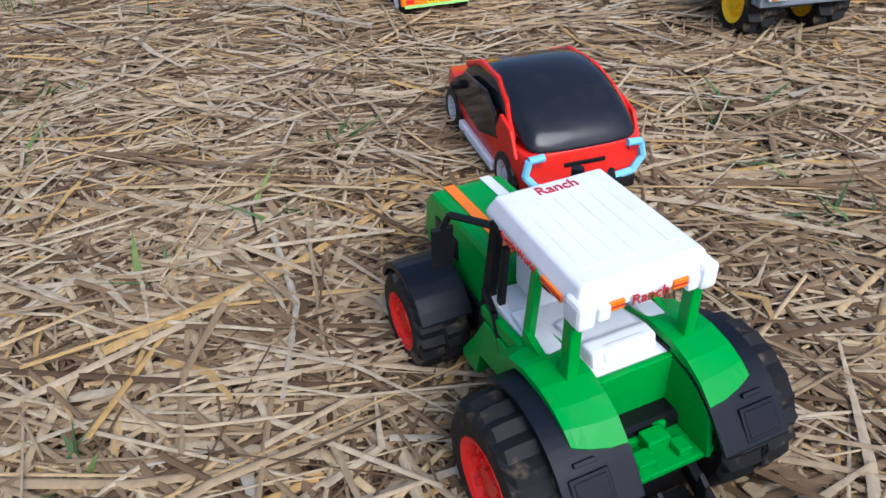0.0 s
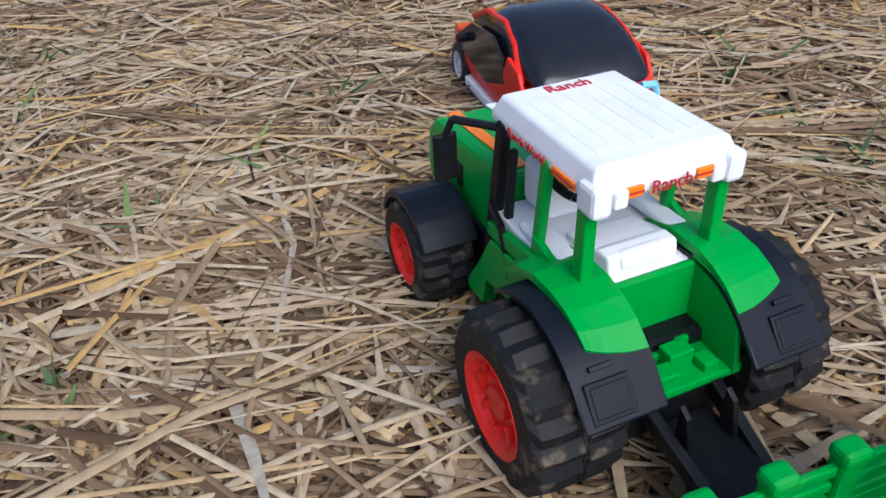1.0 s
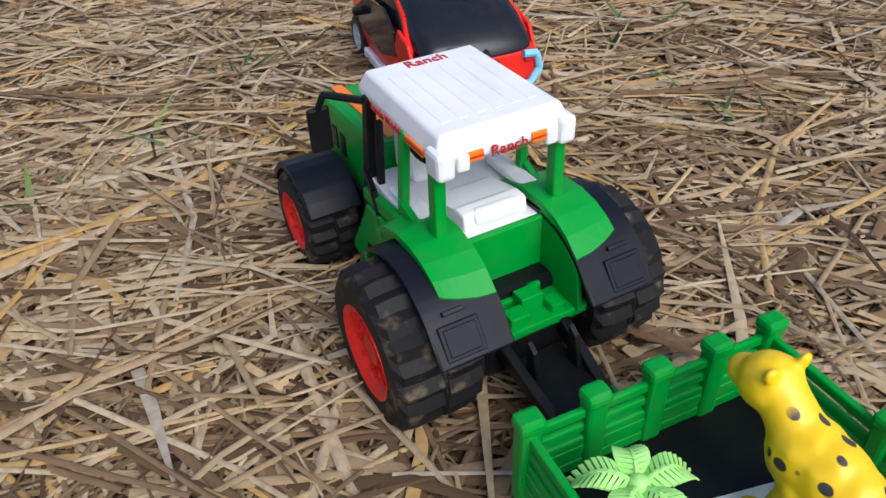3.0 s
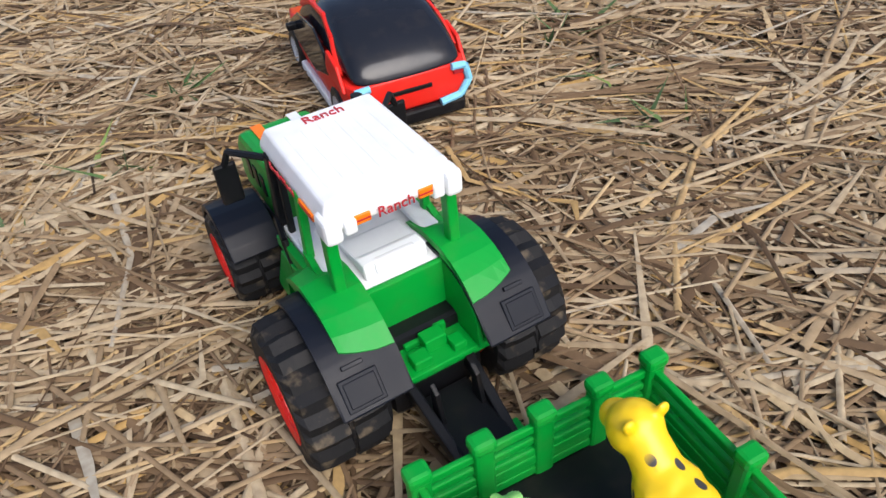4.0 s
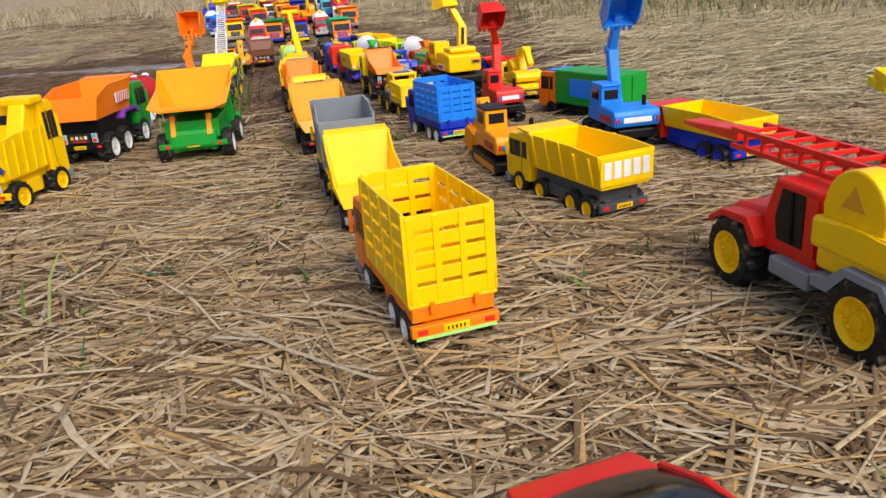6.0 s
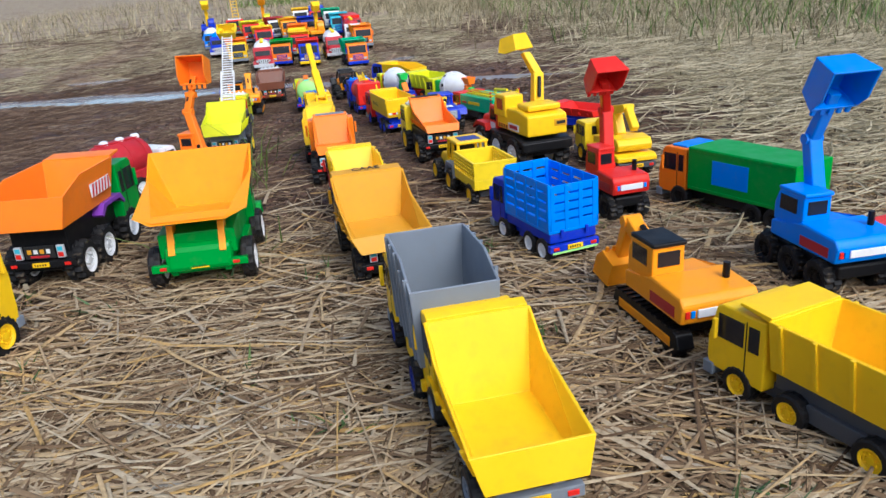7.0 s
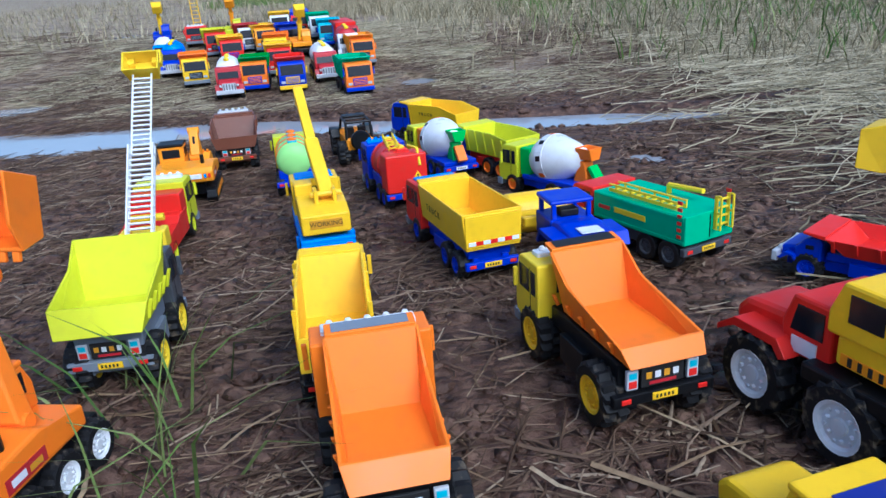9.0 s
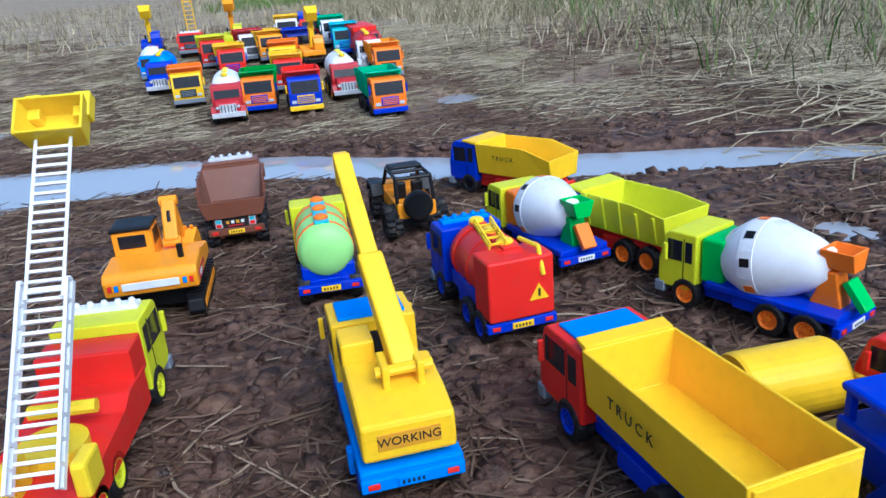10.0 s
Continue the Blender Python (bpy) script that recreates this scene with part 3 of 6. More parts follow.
def house(e, body, roofc, arm, bucket, boom, W, z, L, plate=WHI, cabside=-1, link=.016, oy=0.0, scoop=1.0):
    """The upper works of an excavator: engine deck, cab with windows, boom, stick and bucket."""
    part("turntable", lathe([(.035, z - .008), (.035, z + .004)], 20, "z", at=(0, oy, 0)), BLK, e)
    d = part("engine_deck", prism([(oy - L * .52, z + .004), (oy + L * .3, z + .004), (oy + L * .3, z + .03), (oy + L * .02, z + .034), (oy - L * .1, z + .046), (oy - L * .5, z + .042), (oy - L * .54, z + .03)], -W * .5, W * .5, .004), body, e)
    part("nameplate", box(-W * .3, W * .3, oy - L * .545, oy - L * .53, z + .014, z + .026, .0006), plate, d)
    for s in (-1, 1):
        for k in range(2):
            part("tail_lamp", box(s * W * (.36 + .07 * k) - .003, s * W * (.36 + .07 * k) + .003, oy - L * .545, oy - L * .53, z + .015, z + .025, .0006), (SKYB, RED)[k], d)
    for s in (-1, 1):
        sk = part("side_sticker", box(s * W * .5 - .0006, s * W * .5 + .0008, oy - L * .44, oy - L * .1, z + .010, z + .026, 0), CRIM, d)
        part("sticker_mark", box(s * W * .5 - .0004, s * W * .5 + .0011, oy - L * .40, oy - L * .28, z + .014, z + .022, 0), WHI, sk)
        part("sticker_mark", box(s * W * .5 - .0004, s * W * .5 + .0011, oy - L * .25, oy - L * .14, z + .013, z + .020, 0), GOLD, sk)
    cx = cabside * W * .24
    c = part("cab", prism([(oy - L * .08, z + .03), (oy + L * .3, z + .03), (oy + L * .3, z + .06), (oy + L * .24, z + .085), (oy - L * .08, z + .085)], cx - W * .22, cx + W * .22, .003), body, e)
    part("cab_roof", box(cx - W * .23, cx + W * .23, oy - L * .1, oy + L * .25, z + .084, z + .091, .0025), roofc, c)
    for s in (-1, 1):
        part("side_window", box(cx + s * W * .22 - .0008, cx + s * W * .22 + .0008, oy + L * .0, oy + L * .22, z + .053, z + .078, .0005), SMOKE, c)
    part("rear_window", box(cx - W * .15, cx + W * .15, oy - L * .087, oy - L * .075, z + .055, z + .077, .0005), SMOKE, c)
    part("exhaust", tube([(-cx * 1.3, oy - L * .3, z + .04), (-cx * 1.3, oy - L * .3, z + .066)], .005), BLK, e)
    pts = [Vector(p) + Vector((0, oy, 0)) for p in boom]
    prev = None
    for k, (a, b) in enumerate(zip(pts, pts[1:])):
        nm = ("boom", "stick", "stick", "stick")[k]
        prev = part(nm, arm_box(a, b, .024 - .004 * k, .026 - .005 * k, .022 - .005 * k, bev=.003), arm, e)
        q = a + (b - a) * .5 + Vector((0, 0, .018))
        part("ram", tube([a + (b - a) * .2 + Vector((0, 0, .02)), q], .0045), BLK, prev)
        part("pivot", lathe([(.009, -.015), (.009, .015)], 12, "x", at=tuple(a)), arm, prev)
    a, b = pts[-2], pts[-1]
    d = (b - a).normalized()
    bk = tub(.062, .05, -.03, .03, -.022, .022, .003, .75, .006, .006)
    ang = math.degrees(math.atan2(d.z, d.y))
    o = part("bucket", bk, bucket, e, loc=tuple(b + d * .016), rot=(ang, 0, 0))
    o.matrix_basis = o.matrix_basis @ Matrix.Scale(scoop, 4)
    for k in range(5):
        part("tooth", box(-.026 + k * .0115, -.020 + k * .0115, -.038, -.028, .006, .010, .001), bucket, o)


def box_truck(label, x, y, head, cab=ORA, body=GRN, base=BLK, hub=BLK, L=.3, W=.105, r=.024, ztop=.15, cabtop=.13, roof=None, panel=None, kind="box", stripe=None):
    ys = [-L * .38, -L * .38 + 2.1 * r, L * .32]
    cx, cy = anchor(x, y, head, W, ys[0])
    e = thing("toy_box_truck" if kind == "box" else "toy_fire_engine", label, "toy truck", cx, cy, head)
    axle_set(e, W, r, .02, ys, hub, False)
    chassis(e, base, W, -L * .46, L * .46, r * .9, r * 1.8)
    cab_flat(e, cab, W * .95, L * .27, L / 2, r * 1.2, cabtop, roof=roof)
    b = part("box_body", box(-W / 2, W / 2, -L / 2, L * .25, r * 1.9, ztop, .002), body, e)
    for s in (-1, 1):
        part("rib", box(s * W / 2 - .001, s * W / 2 + .002, -L / 2 + .004, L * .25 - .004, r * 1.9 + .002, r * 1.9 + .008, .0006), body, b)
        part("rib", box(s * W / 2 - .001, s * W / 2 + .002, -L / 2 + .004, L * .25 - .004, ztop - .008, ztop - .002, .0006), body, b)
        part("panel", box(s * W / 2 - .001, s * W / 2 + .0015, -L * .2, L * .06, r * 1.9 + .022, ztop - .02, .0006), panel or SKYB, b)
        if kind == "fire":
            part("sticker", box(s * W / 2 - .001, s * W / 2 + .0012, L * .1, L * .2, r * 1.9 + .03, ztop - .03, .0004), CRIM, b)
            for k in range(6):
                part("warning_stripe", box(s * W / 2 - .001, s * W / 2 + .0013, -L * .47, -L * .44, r * 1.9 + .012 + k * .012, r * 1.9 + .018 + k * .012, 0), RED, b)
    part("door_seam", box(-.001, .001, -L / 2 - .0008, -L / 2 + .001, r * 1.9 + .006, ztop - .006, 0), BLK, b)
    if kind == "fire":
        ladder(b, LEM, (-W * .3, -L * .4, ztop + .006), L * .55, .022, 9, 0, rail=.003)
        ladder(b, LEM, (W * .2, -L * .5 - .004, r * 2.6), .06, .03, 4, 90, rail=.003)
        part("water_cannon", tube([(W * .25, -L * .1, ztop), (W * .25, -L * .1, ztop + .016), (W * .25, -L * .36, ztop + .02)], .005), LEM, e)
    tail(e, W, -L * .48, r * 1.4, base)
    return e


def ladder(parent, col, base, length, width, rungs, pitch, rail=.003, name="ladder", yaw=0):
    """A ladder from its foot, along +y before it is pitched up."""
    bm = bmesh.new()
    for s in (-1, 1):
        add_box(bm, s * width / 2 - rail / 2, s * width / 2 + rail / 2, 0, length, -rail, rail)
        add_box(bm, s * width / 2 - rail / 2, s * width / 2 + rail / 2, 0, length, rail * 3, rail * 4)
        for k in range(0, rungs + 1, 2):
            yy = length * k / rungs
            add_box(bm, s * width / 2 - rail / 2, s * width / 2 + rail / 2, max(0, yy - rail / 2), yy + rail / 2, rail, rail * 3)
    o = part(name, bm, col, parent, loc=base, rot=(pitch, 0, yaw))
    for k in range(rungs):
        yy = length * (k + .5) / rungs
        part("rung", box(-width / 2 + rail / 2, width / 2 - rail / 2, yy - rail * .5, yy + rail * .5, -rail * .6, rail * .6, 0), col, o)
    return o


def tank_truck(label, x, y, head, cab=BLU, tank=RED, base=BLU, hub=BLU, L=.26, W=.105, r=.025, deco=LEM, lightbar=None, rear_box=True, ends=None, bonnet=False, belt=None, cabtop=.125):
    ys = [-L * .36, -L * .36 + 2.1 * r, L * .3]
    cx, cy = anchor(x, y, head, W, ys[0])
    e = thing("toy_tanker_truck", label, "toy truck", cx, cy, head)
    axle_set(e, W, r, .022, ys, hub, bonnet)
    chassis(e, base, W, -L * .46, L * .46, r * .9, r * 1.8)
    (cab_hood if bonnet else cab_flat)(e, cab, W * .96, L * .22 if not bonnet else L * .12, L / 2, r * 1.2, cabtop, **({} if bonnet else {"lightbar": lightbar}))
    R, zc = W * .44, r * 1.9 + W * .40
    y0, y1 = -L * .46, L * .2
    bm = lathe([(R * .3, y0), (R * .8, y0 + .004), (R, y0 + .016), (R, y1 - .016), (R * .8, y1 - .004), (R * .3, y1)], 24, "y", at=(0, 0, zc))
    t = part("tank", bm, tank, e, smooth=True)
    part("saddle", box(-W * .42, W * .42, y0 + .01, y1 - .01, r * 1.7, zc - R * .5, .003), base, e)
    for k in range(3):
        yy = y0 + .03 + k * (y1 - y0 - .06) / 2
        part("hoop", lathe([(R + .0015, yy - .004), (R + .0015, yy + .004)], 24, "y", at=(0, 0, zc)), belt or tank, t)
        part("hatch", lathe([(.012, zc + R - .002), (.012, zc + R + .006), (.008, zc + R + .009)], 14, "z", at=(0, yy + .012, 0)), belt or deco, t)
    part("walkway", box(-.012, .012, y0 + .02, y1 - .02, zc + R - .001, zc + R + .003, .001), ends or tank, t)
    if rear_box:
        part("pump_box", box(-W * .47, W * .47, y0 - .012, y0 + .045, r * 1.7, zc + R * .92, .004), tank, e)
        part("hose", tube([(W * .2, y0 + .04, zc + R + .006), (W * .28, y0 - .004, zc + R + .006), (W * .3, y0 - .014, zc + R * .3)], .0035), deco, e)
        ladder(e, deco, (-W * .15, y0 + .03, zc + R + .002), .06, .024, 4, 20, .0025)
        bm = bmesh.new()
        rows = [[bm.verts.new((W * x0, yy, zc + dz)) for x0, dz in ((.10, -.022), (.38, -.022), (.24, .002))] for yy in (y0 - .0132, y0 - .0118)]
        bm.faces.new(rows[0])
        bm.faces.new(rows[1])
        for k in range(3):
            bm.faces.new((rows[0][k], rows[0][(k + 1) % 3], rows[1][(k + 1) % 3], rows[1][k]))
        sg = part("warning_sign", bm, YEL, e)
        part("sign_mark", box(W * .225, W * .255, y0 - .0140, y0 - .0130, zc - .017, zc - .006, 0), INK, sg)
    tail(e, W, -L * .48, r * 1.35, base)
    return e


def mixer_truck(label, x, y, head, cab=LIME, mid=BGRN, base=BLU, chute=ORA, hub=ORA, L=.27, W=.1, r=.024):
    ys = [-L * .36, -L * .36 + 2.15 * r, L * .32]
    cx, cy = anchor(x, y, head, W, ys[0])
    e = thing("toy_cement_mixer", label, "toy truck", cx, cy, head)
    axle_set(e, W, r, .022, ys, hub, False)
    chassis(e, base, W, -L * .46, L * .46, r * .9, r * 1.8)
    part("deck", box(-W * .47, W * .47, -L * .5, L * .2, r * 1.75, r * 2.2, .002), base, e)
    cab_flat(e, cab, W * .96, L * .26, L / 2, r * 1.2, .118)
    part("drum_stand", box(-W * .4, W * .4, L * .12, L * .25, r * 2, .115, .004), mid, e)
    R = W * .58
    d = part("drum", lathe([(.010, -.085), (.022, -.084), (R * .62, -.062), (R * .97, -.012), (R, .006), (R * .97, .024), (R * .72, .052), (R * .4, .07), (.01, .072)], 28, "y"), WHI, e, smooth=True, loc=(0, -.018, .092), rot=(-9, 0, 0))
    part("drum_band", lathe([(R * 1.005, -.004), (R * 1.012, .004), (R * 1.012, .012), (R * 1.005, .018)], 28, "y"), WHI, d)
    for k in range(9):
        a = 2 * math.pi * k / 9
        part("band_mark", box(-.006, .006, -.001, .013, R * 1.010, R * 1.02, 0), BLK if k % 3 else ORA, d, loc=(0, 0, 0), rot=(0, math.degrees(a), 0))
    part("rear_support", prism([(-L * .46, r * 2.1), (-L * .3, r * 2.1), (-L * .37, .10), (-L * .42, .10)], -W * .15, W * .15, .002), chute, e)
    part("hopper", tub(.042, .026, -L * .5, -L * .34, .104, .131, .003), chute, e)
    part("chute", arm_box((0, -L * .46, .090), (0, -L * .56, .055), .026, .010, .010), mid if mid is not chute else cab, e)
    tail(e, W, -L * .5, r * 1.45, base, plate=WHI)
    return e


def crane_truck(label, x, y, head, cab=YEL, base=SKYB, upper=YEL, L=.28, W=.105, r=.022):
    ys = [-L * .38, -L * .2, L * .15, L * .34]
    cx, cy = anchor(x, y, head, W, ys[0])
    e = thing("toy_crane_truck", label, "toy crane", cx, cy, head)
    axle_set(e, W, r, .02, ys, BLU, False)
    part("deck", box(-W / 2, W / 2, -L / 2, L * .46, r * 1.3, r * 2.3, .003), base, e)
    cab_flat(e, cab, W * .96, L * .16, L * .48, r * 1.3, .125, roof=SKYB)
    part("turntable", lathe([(.04, r * 2.2), (.04, r * 2.7)], 20, "z", at=(0, -L * .2, 0)), base, e)
    z = r * 2.7
    d = part("upper_body", prism([(-L * .5, z), (L * .02, z), (L * .02, z + .03), (-L * .12, z + .055), (-L * .36, z + .05), (-L * .5, z + .04)], -W * .45, W * .45, .004), upper, e)
    p = part("nameplate", box(-W * .3, W * .3, -L * .503, -L * .497, z + .012, z + .030, .0006), GOLD, d)
    text("WORKING", .013, INK, p, (0, -L * .5045, z + .021), (90, 0, 0))
    c = part("crane_cab", box(-W * .45, -W * .1, -L * .1, L * .06, z + .03, z + .075, .003), upper, e)
    part("side_window", box(-W * .45 - .0008, -W * .45 + .001, -L * .06, L * .03, z + .045, z + .068, .0005), SMOKE, c)
    a, b, f = Vector((.014, -L * .26, z + .055)), Vector((.002, L * .10, z + .150)), Vector((-.006, L * .44, z + .245))
    j = part("boom", arm_box(a, b, .028, .03, .024, bev=.003), upper, e)
    part("boom_tip", arm_box(b, f, .02, .02, .016, bev=.002), upper, j)
    part("hook_block", box(-.015, .003, L * .41, L * .47, z + .21, z + .25, .003), upper, j)
    part("hook", tube([(-.006, L * .44, z + .21), (-.006, L * .44, z + .192), (-.006, L * .42, z + .186)], .003), upper, j)
    for s in (-1, 1):
        part("boom_bracket", box(.008 + s * .018 - .004, .008 + s * .018 + .004, -L * .34, -L * .2, z + .04, z + .075, .002), upper, e)
    part("winch", tube([(-.02, -L * .3, z + .066), (.04, -L * .3, z + .066)], .006), upper, e)
    tail(e, W, -L * .49, r * 1.6, base, plate=SKYB)
    for s in (-1, 1):
        part("outrigger", box(s * W * .5 - .006, s * W * .5 + .006, -L * .32, -L * .27, r * .7, r * 2, .002), base, e)
    return e


def ladder_truck(label, x, y, head, cab=LIME, body=RED, lad=WHI, L=.3, W=.11, r=.027, pitch=60, length=.34, basket=LEM, foot=.0, side=0.0, rung=26, hub=LIME):
    ys = [-L * .36, -L * .36 + 2.15 * r, L * .32]
    cx, cy = anchor(x, y, head, W, ys[0])
    e = thing("toy_ladder_truck", label, "toy fire engine", cx, cy, head)
    axle_set(e, W, r, .022, ys, hub, False)
    part("body", prism([(-L / 2, r * 1.1), (L * .2, r * 1.1), (L * .2, r * 3.0), (L * .02, r * 3.0), (-L * .04, r * 2.5), (-L / 2, r * 2.4)], -W / 2, W / 2, .003), body, e)
    part("crew_box", box(-W * .49, W * .49, L * .1, L * .24, r * 2.6, .118, .003), body, e)
    cab_flat(e, cab, W * .97, L * .25, L / 2, r * 1.2, .13, lightbar=WHI)
    part("turntable", lathe([(.036, r * 2.4), (.036, r * 2.9)], 20, "z", at=(0, -L * .22, 0)), LEM, e)
    for s in (-1, 1):
        part("ladder_bracket", box(side + s * .034 - .008, side + s * .034 + .008, -L * .28 + foot * .7, -L * .17 + foot * .7, r * 2.3, r * 3.7, .004), LEM, e)
    part("winch", tube([(-.035, -L * .1, r * 3.4), (.035, -L * .1, r * 3.4)], .008), LEM, e)
    l1 = ladder(e, lad, (side, -L * .24 + foot, r * 3.1), length * .55, .046, int(rung * .55), pitch, .0035)
    part("upper_ladder", tube([(-.018, length * .5, .008), (-.018, length, .008)], .002), lad, l1)
    part("upper_ladder", tube([(.018, length * .5, .008), (.018, length, .008)], .002), lad, l1)
    for k in range(int(rung * .48)):
        yy = length * (.52 + .48 * k / (rung * .48))
        part("rung", box(-.018, .018, yy - .0016, yy + .0016, .0065, .0095, 0), lad, l1)
    bk = part("basket", tub(.072, .06, length - .004, length + .04, -.012, .026, .003), basket, l1)
    for s in (-1, 1):
        part("basket_lug", box(s * .026 - .009, s * .026 + .009, length + .024, length + .056, -.012, .006, .002), basket, bk)
    tail(e, W, -L * .48, r * 1.4, body, plate=WHI)
    return e
# ---- green tractor ----
def shoulder(s):
    """A thick green cape from the tub's rim out over the mudguard, rounded off behind."""
    inner = [(.048, .0920), (.036, .1000), (.018, .1045), (.000, .1050), (-.013, .1020), (-.024, .0965), (-.034, .0880)]
    outer = [(.046, .0900), (.034, .0990), (.018, .1040), (.002, .1050), (-.011, .1030), (-.021, .0990), (-.028, .0945)]
    bm = bmesh.new()
    grid = []
    for f in (0.0, .35, .7, .9, 1.0):
        x = s * (.0245 + .0290 * f)
        k = f * f
        grid.append([(x, a[0] + (b[0] - a[0]) * k, a[1] + (b[1] - a[1]) * k - .0015 * k) for a, b in zip(inner, outer)])
    top = [[bm.verts.new(p) for p in row] for row in grid]
    low = [[bm.verts.new((p[0], p[1] + .0012, p[2] - .0045)) for p in row] for row in grid]
    n, m = len(grid), len(inner)
    for i in range(n - 1):
        for j in range(m - 1):
            for g in (top, low):
                bm.faces.new((g[i][j], g[i + 1][j], g[i + 1][j + 1], g[i][j + 1]))
    rim = [(i, 0) for i in range(n)] + [(n - 1, j) for j in range(1, m)] + [(i, m - 1) for i in range(n - 2, -1, -1)] + [(0, j) for j in range(m - 2, 0, -1)]
    for (a, b), (c, d) in zip(rim, rim[1:] + rim[:1]):
        bm.faces.new((top[a][b], top[c][d], low[c][d], low[a][b]))
    return bm


def tractor(x, y, head):
    e = thing("toy_tractor", "green toy farm tractor with white roof and red-rimmed muddy tyres", "toy tractor", x, y, head)
    for s in (-1, 1):
        w = wheel(e, s * .060, 0, .0470, .0470, .050, RED, n=44, cut=.93)
        f = wheel(e, s * .053, .152, .036, .036, .038, RED, n=40, cut=.93)
        # black mudguard over the inner half of the rear tyre, green shoulder lying on it
        n = 14
        arc = [radians(46 + 94 * k / n) for k in range(n + 1)]
        pts = [(.0525 * math.cos(a), .047 + .0525 * math.sin(a)) for a in arc] + [(-.0520, .0680), (-.0500, .0665)]
        pts += [(.0500 * math.cos(a), .047 + .0500 * math.sin(a)) for a in reversed(arc)]
        g = part("mudguard", prism(pts, min(s * .024, s * .0655), max(s * .024, s * .0655), .0012), FEN, e)
        for w, h, t0, m2 in ((.011, .009, .0010, FEN), (.009, .007, .0016, FEN)):
            part("raised_panel", box(s * .050 - w, s * .050 + w, -h, h, -.001, t0, .0006), m2, g, loc=(0, -.0440, .0770), rot=(52, 0, 0))
        part("raised_bar", box(s * .050 - .006, s * .050 + .006, -.0012, .0012, -.001, .0016, .0004), FEN, g, loc=(0, -.0345, .0875), rot=(42, 0, 0))
        part("shoulder", shoulder(s), GRN, e)
        n = 10
        pts = [(.152 + .042 * math.cos(radians(20 + 130 * k / n)), .036 + .042 * math.sin(radians(20 + 130 * k / n))) for k in range(n + 1)]
        pts += [(.152 + .0385 * math.cos(radians(150 - 130 * k / n)), .036 + .0385 * math.sin(radians(150 - 130 * k / n))) for k in range(n + 1)]
        part("front_mudguard", prism(pts, min(s * .034, s * .070), max(s * .034, s * .070), .001), FEN, e)
        # side sill and step
        part("side_sill", prism([(.03, .060), (.085, .052), (.09, .030), (.11, .030), (.11, .036), (.094, .058), (.08, .082), (.03, .086)], s * .040 - .005, s * .040 + .005, .001), GRN, e)
    # green tub behind the cab with the moulded engine detail in it
    b = part("rear_body", prism([(-.034, .047), (.09, .046), (.09, .056), (-.034, .0535)], -.036, .036, .0015), GRN, e)
    part("back_panel", box(-.040, .040, -.003, .001, .060, .0975, .001), GRN, e)
    for s in (-1, 1):
        part("side_cheek", prism([(-.040, .056), (0, .056), (0, .1010), (-.012, .0985), (-.024, .0925), (-.036, .0800)], s * .0255 - .0015, s * .0255 + .0015, .0008), GRN, e)
        part("side_rail", prism([(0, .102), (.030, .098), (.085, .091), (.085, .083), (0, .090)], s * .0415 - .0025, s * .0415 + .0025, .001), GRN, e)
    part("tub_floor", box(-.024, .024, -.038, -.004, .054, .058, .0008), GRN, e)
    part("gear_housing", box(-.030, .030, -.032, .02, .024, .0535, .004), BLK, e)
    for k, (px, py, w, h) in enumerate(((-.012, -.03, .008, .006), (.004, -.022, .010, .009), (.018, -.03, .006, .005), (-.004, -.014, .014, .004), (.014, -.012, .006, .007))):
        part("moulded_detail", box(px * .8 - w * .7, px * .8 + w * .7, py - .005, py + .005, .0575, .058 + h, .001), GRN, e)
    # white cab floor, bench seat, console, steering wheel
    part("cab_floor", box(-.0385, .0385, .002, .088, .090, .0965, .001), WHI, e)
    st = part("seat", prism([(.006, .0965), (.046, .0965), (.044, .100), (.022, .102), (.018, .106), (.008, .106)], -.019, .021, .003), WHI, e)
    part("seat_rest", prism([(.004, .098), (.016, .098), (.014, .1065), (.006, .1065)], -.013, .016, .003), WHI, st)
    part("console", prism([(.058, .0985), (.086, .0985), (.086, .126), (.066, .122)], -.022, .004, .004), WHI, e)
    for s in (-1, 1):
        part("side_console", box(s * .032 - .006, s * .032 + .006, .010, .060, .0985, .1035, .002), WHI, e)
    ring = [(.0165 * math.cos(2 * math.pi * k / 24), .0165 * math.sin(2 * math.pi * k / 24), 0) for k in range(25)]
    sw = part("steering_wheel", tube(ring, .0022, 8), BLK, e, loc=(-.010, .048, .1300), rot=(24, 0, 0))
    for k in range(3):
        a = 2.1 * k + .5
        part("spoke", tube([(0, 0, 0), (.0165 * math.cos(a), .0165 * math.sin(a), 0)], .002, 6), BLK, sw)
    part("wheel_hub", lathe([(.005, -.002), (.005, .002)], 10, "z"), BLK, sw)
    part("steering_column", tube([(-.010, .048, .1300), (-.010, .066, .112)], .003, 6), BLK, e)
    part("gear_lever", tube([(.018, .070, .0985), (.018, .066, .128)], .0035, 8), BLK, e)
    part("lever_knob", box(.012, .026, .060, .072, .122, .136, .003), BLK, e)
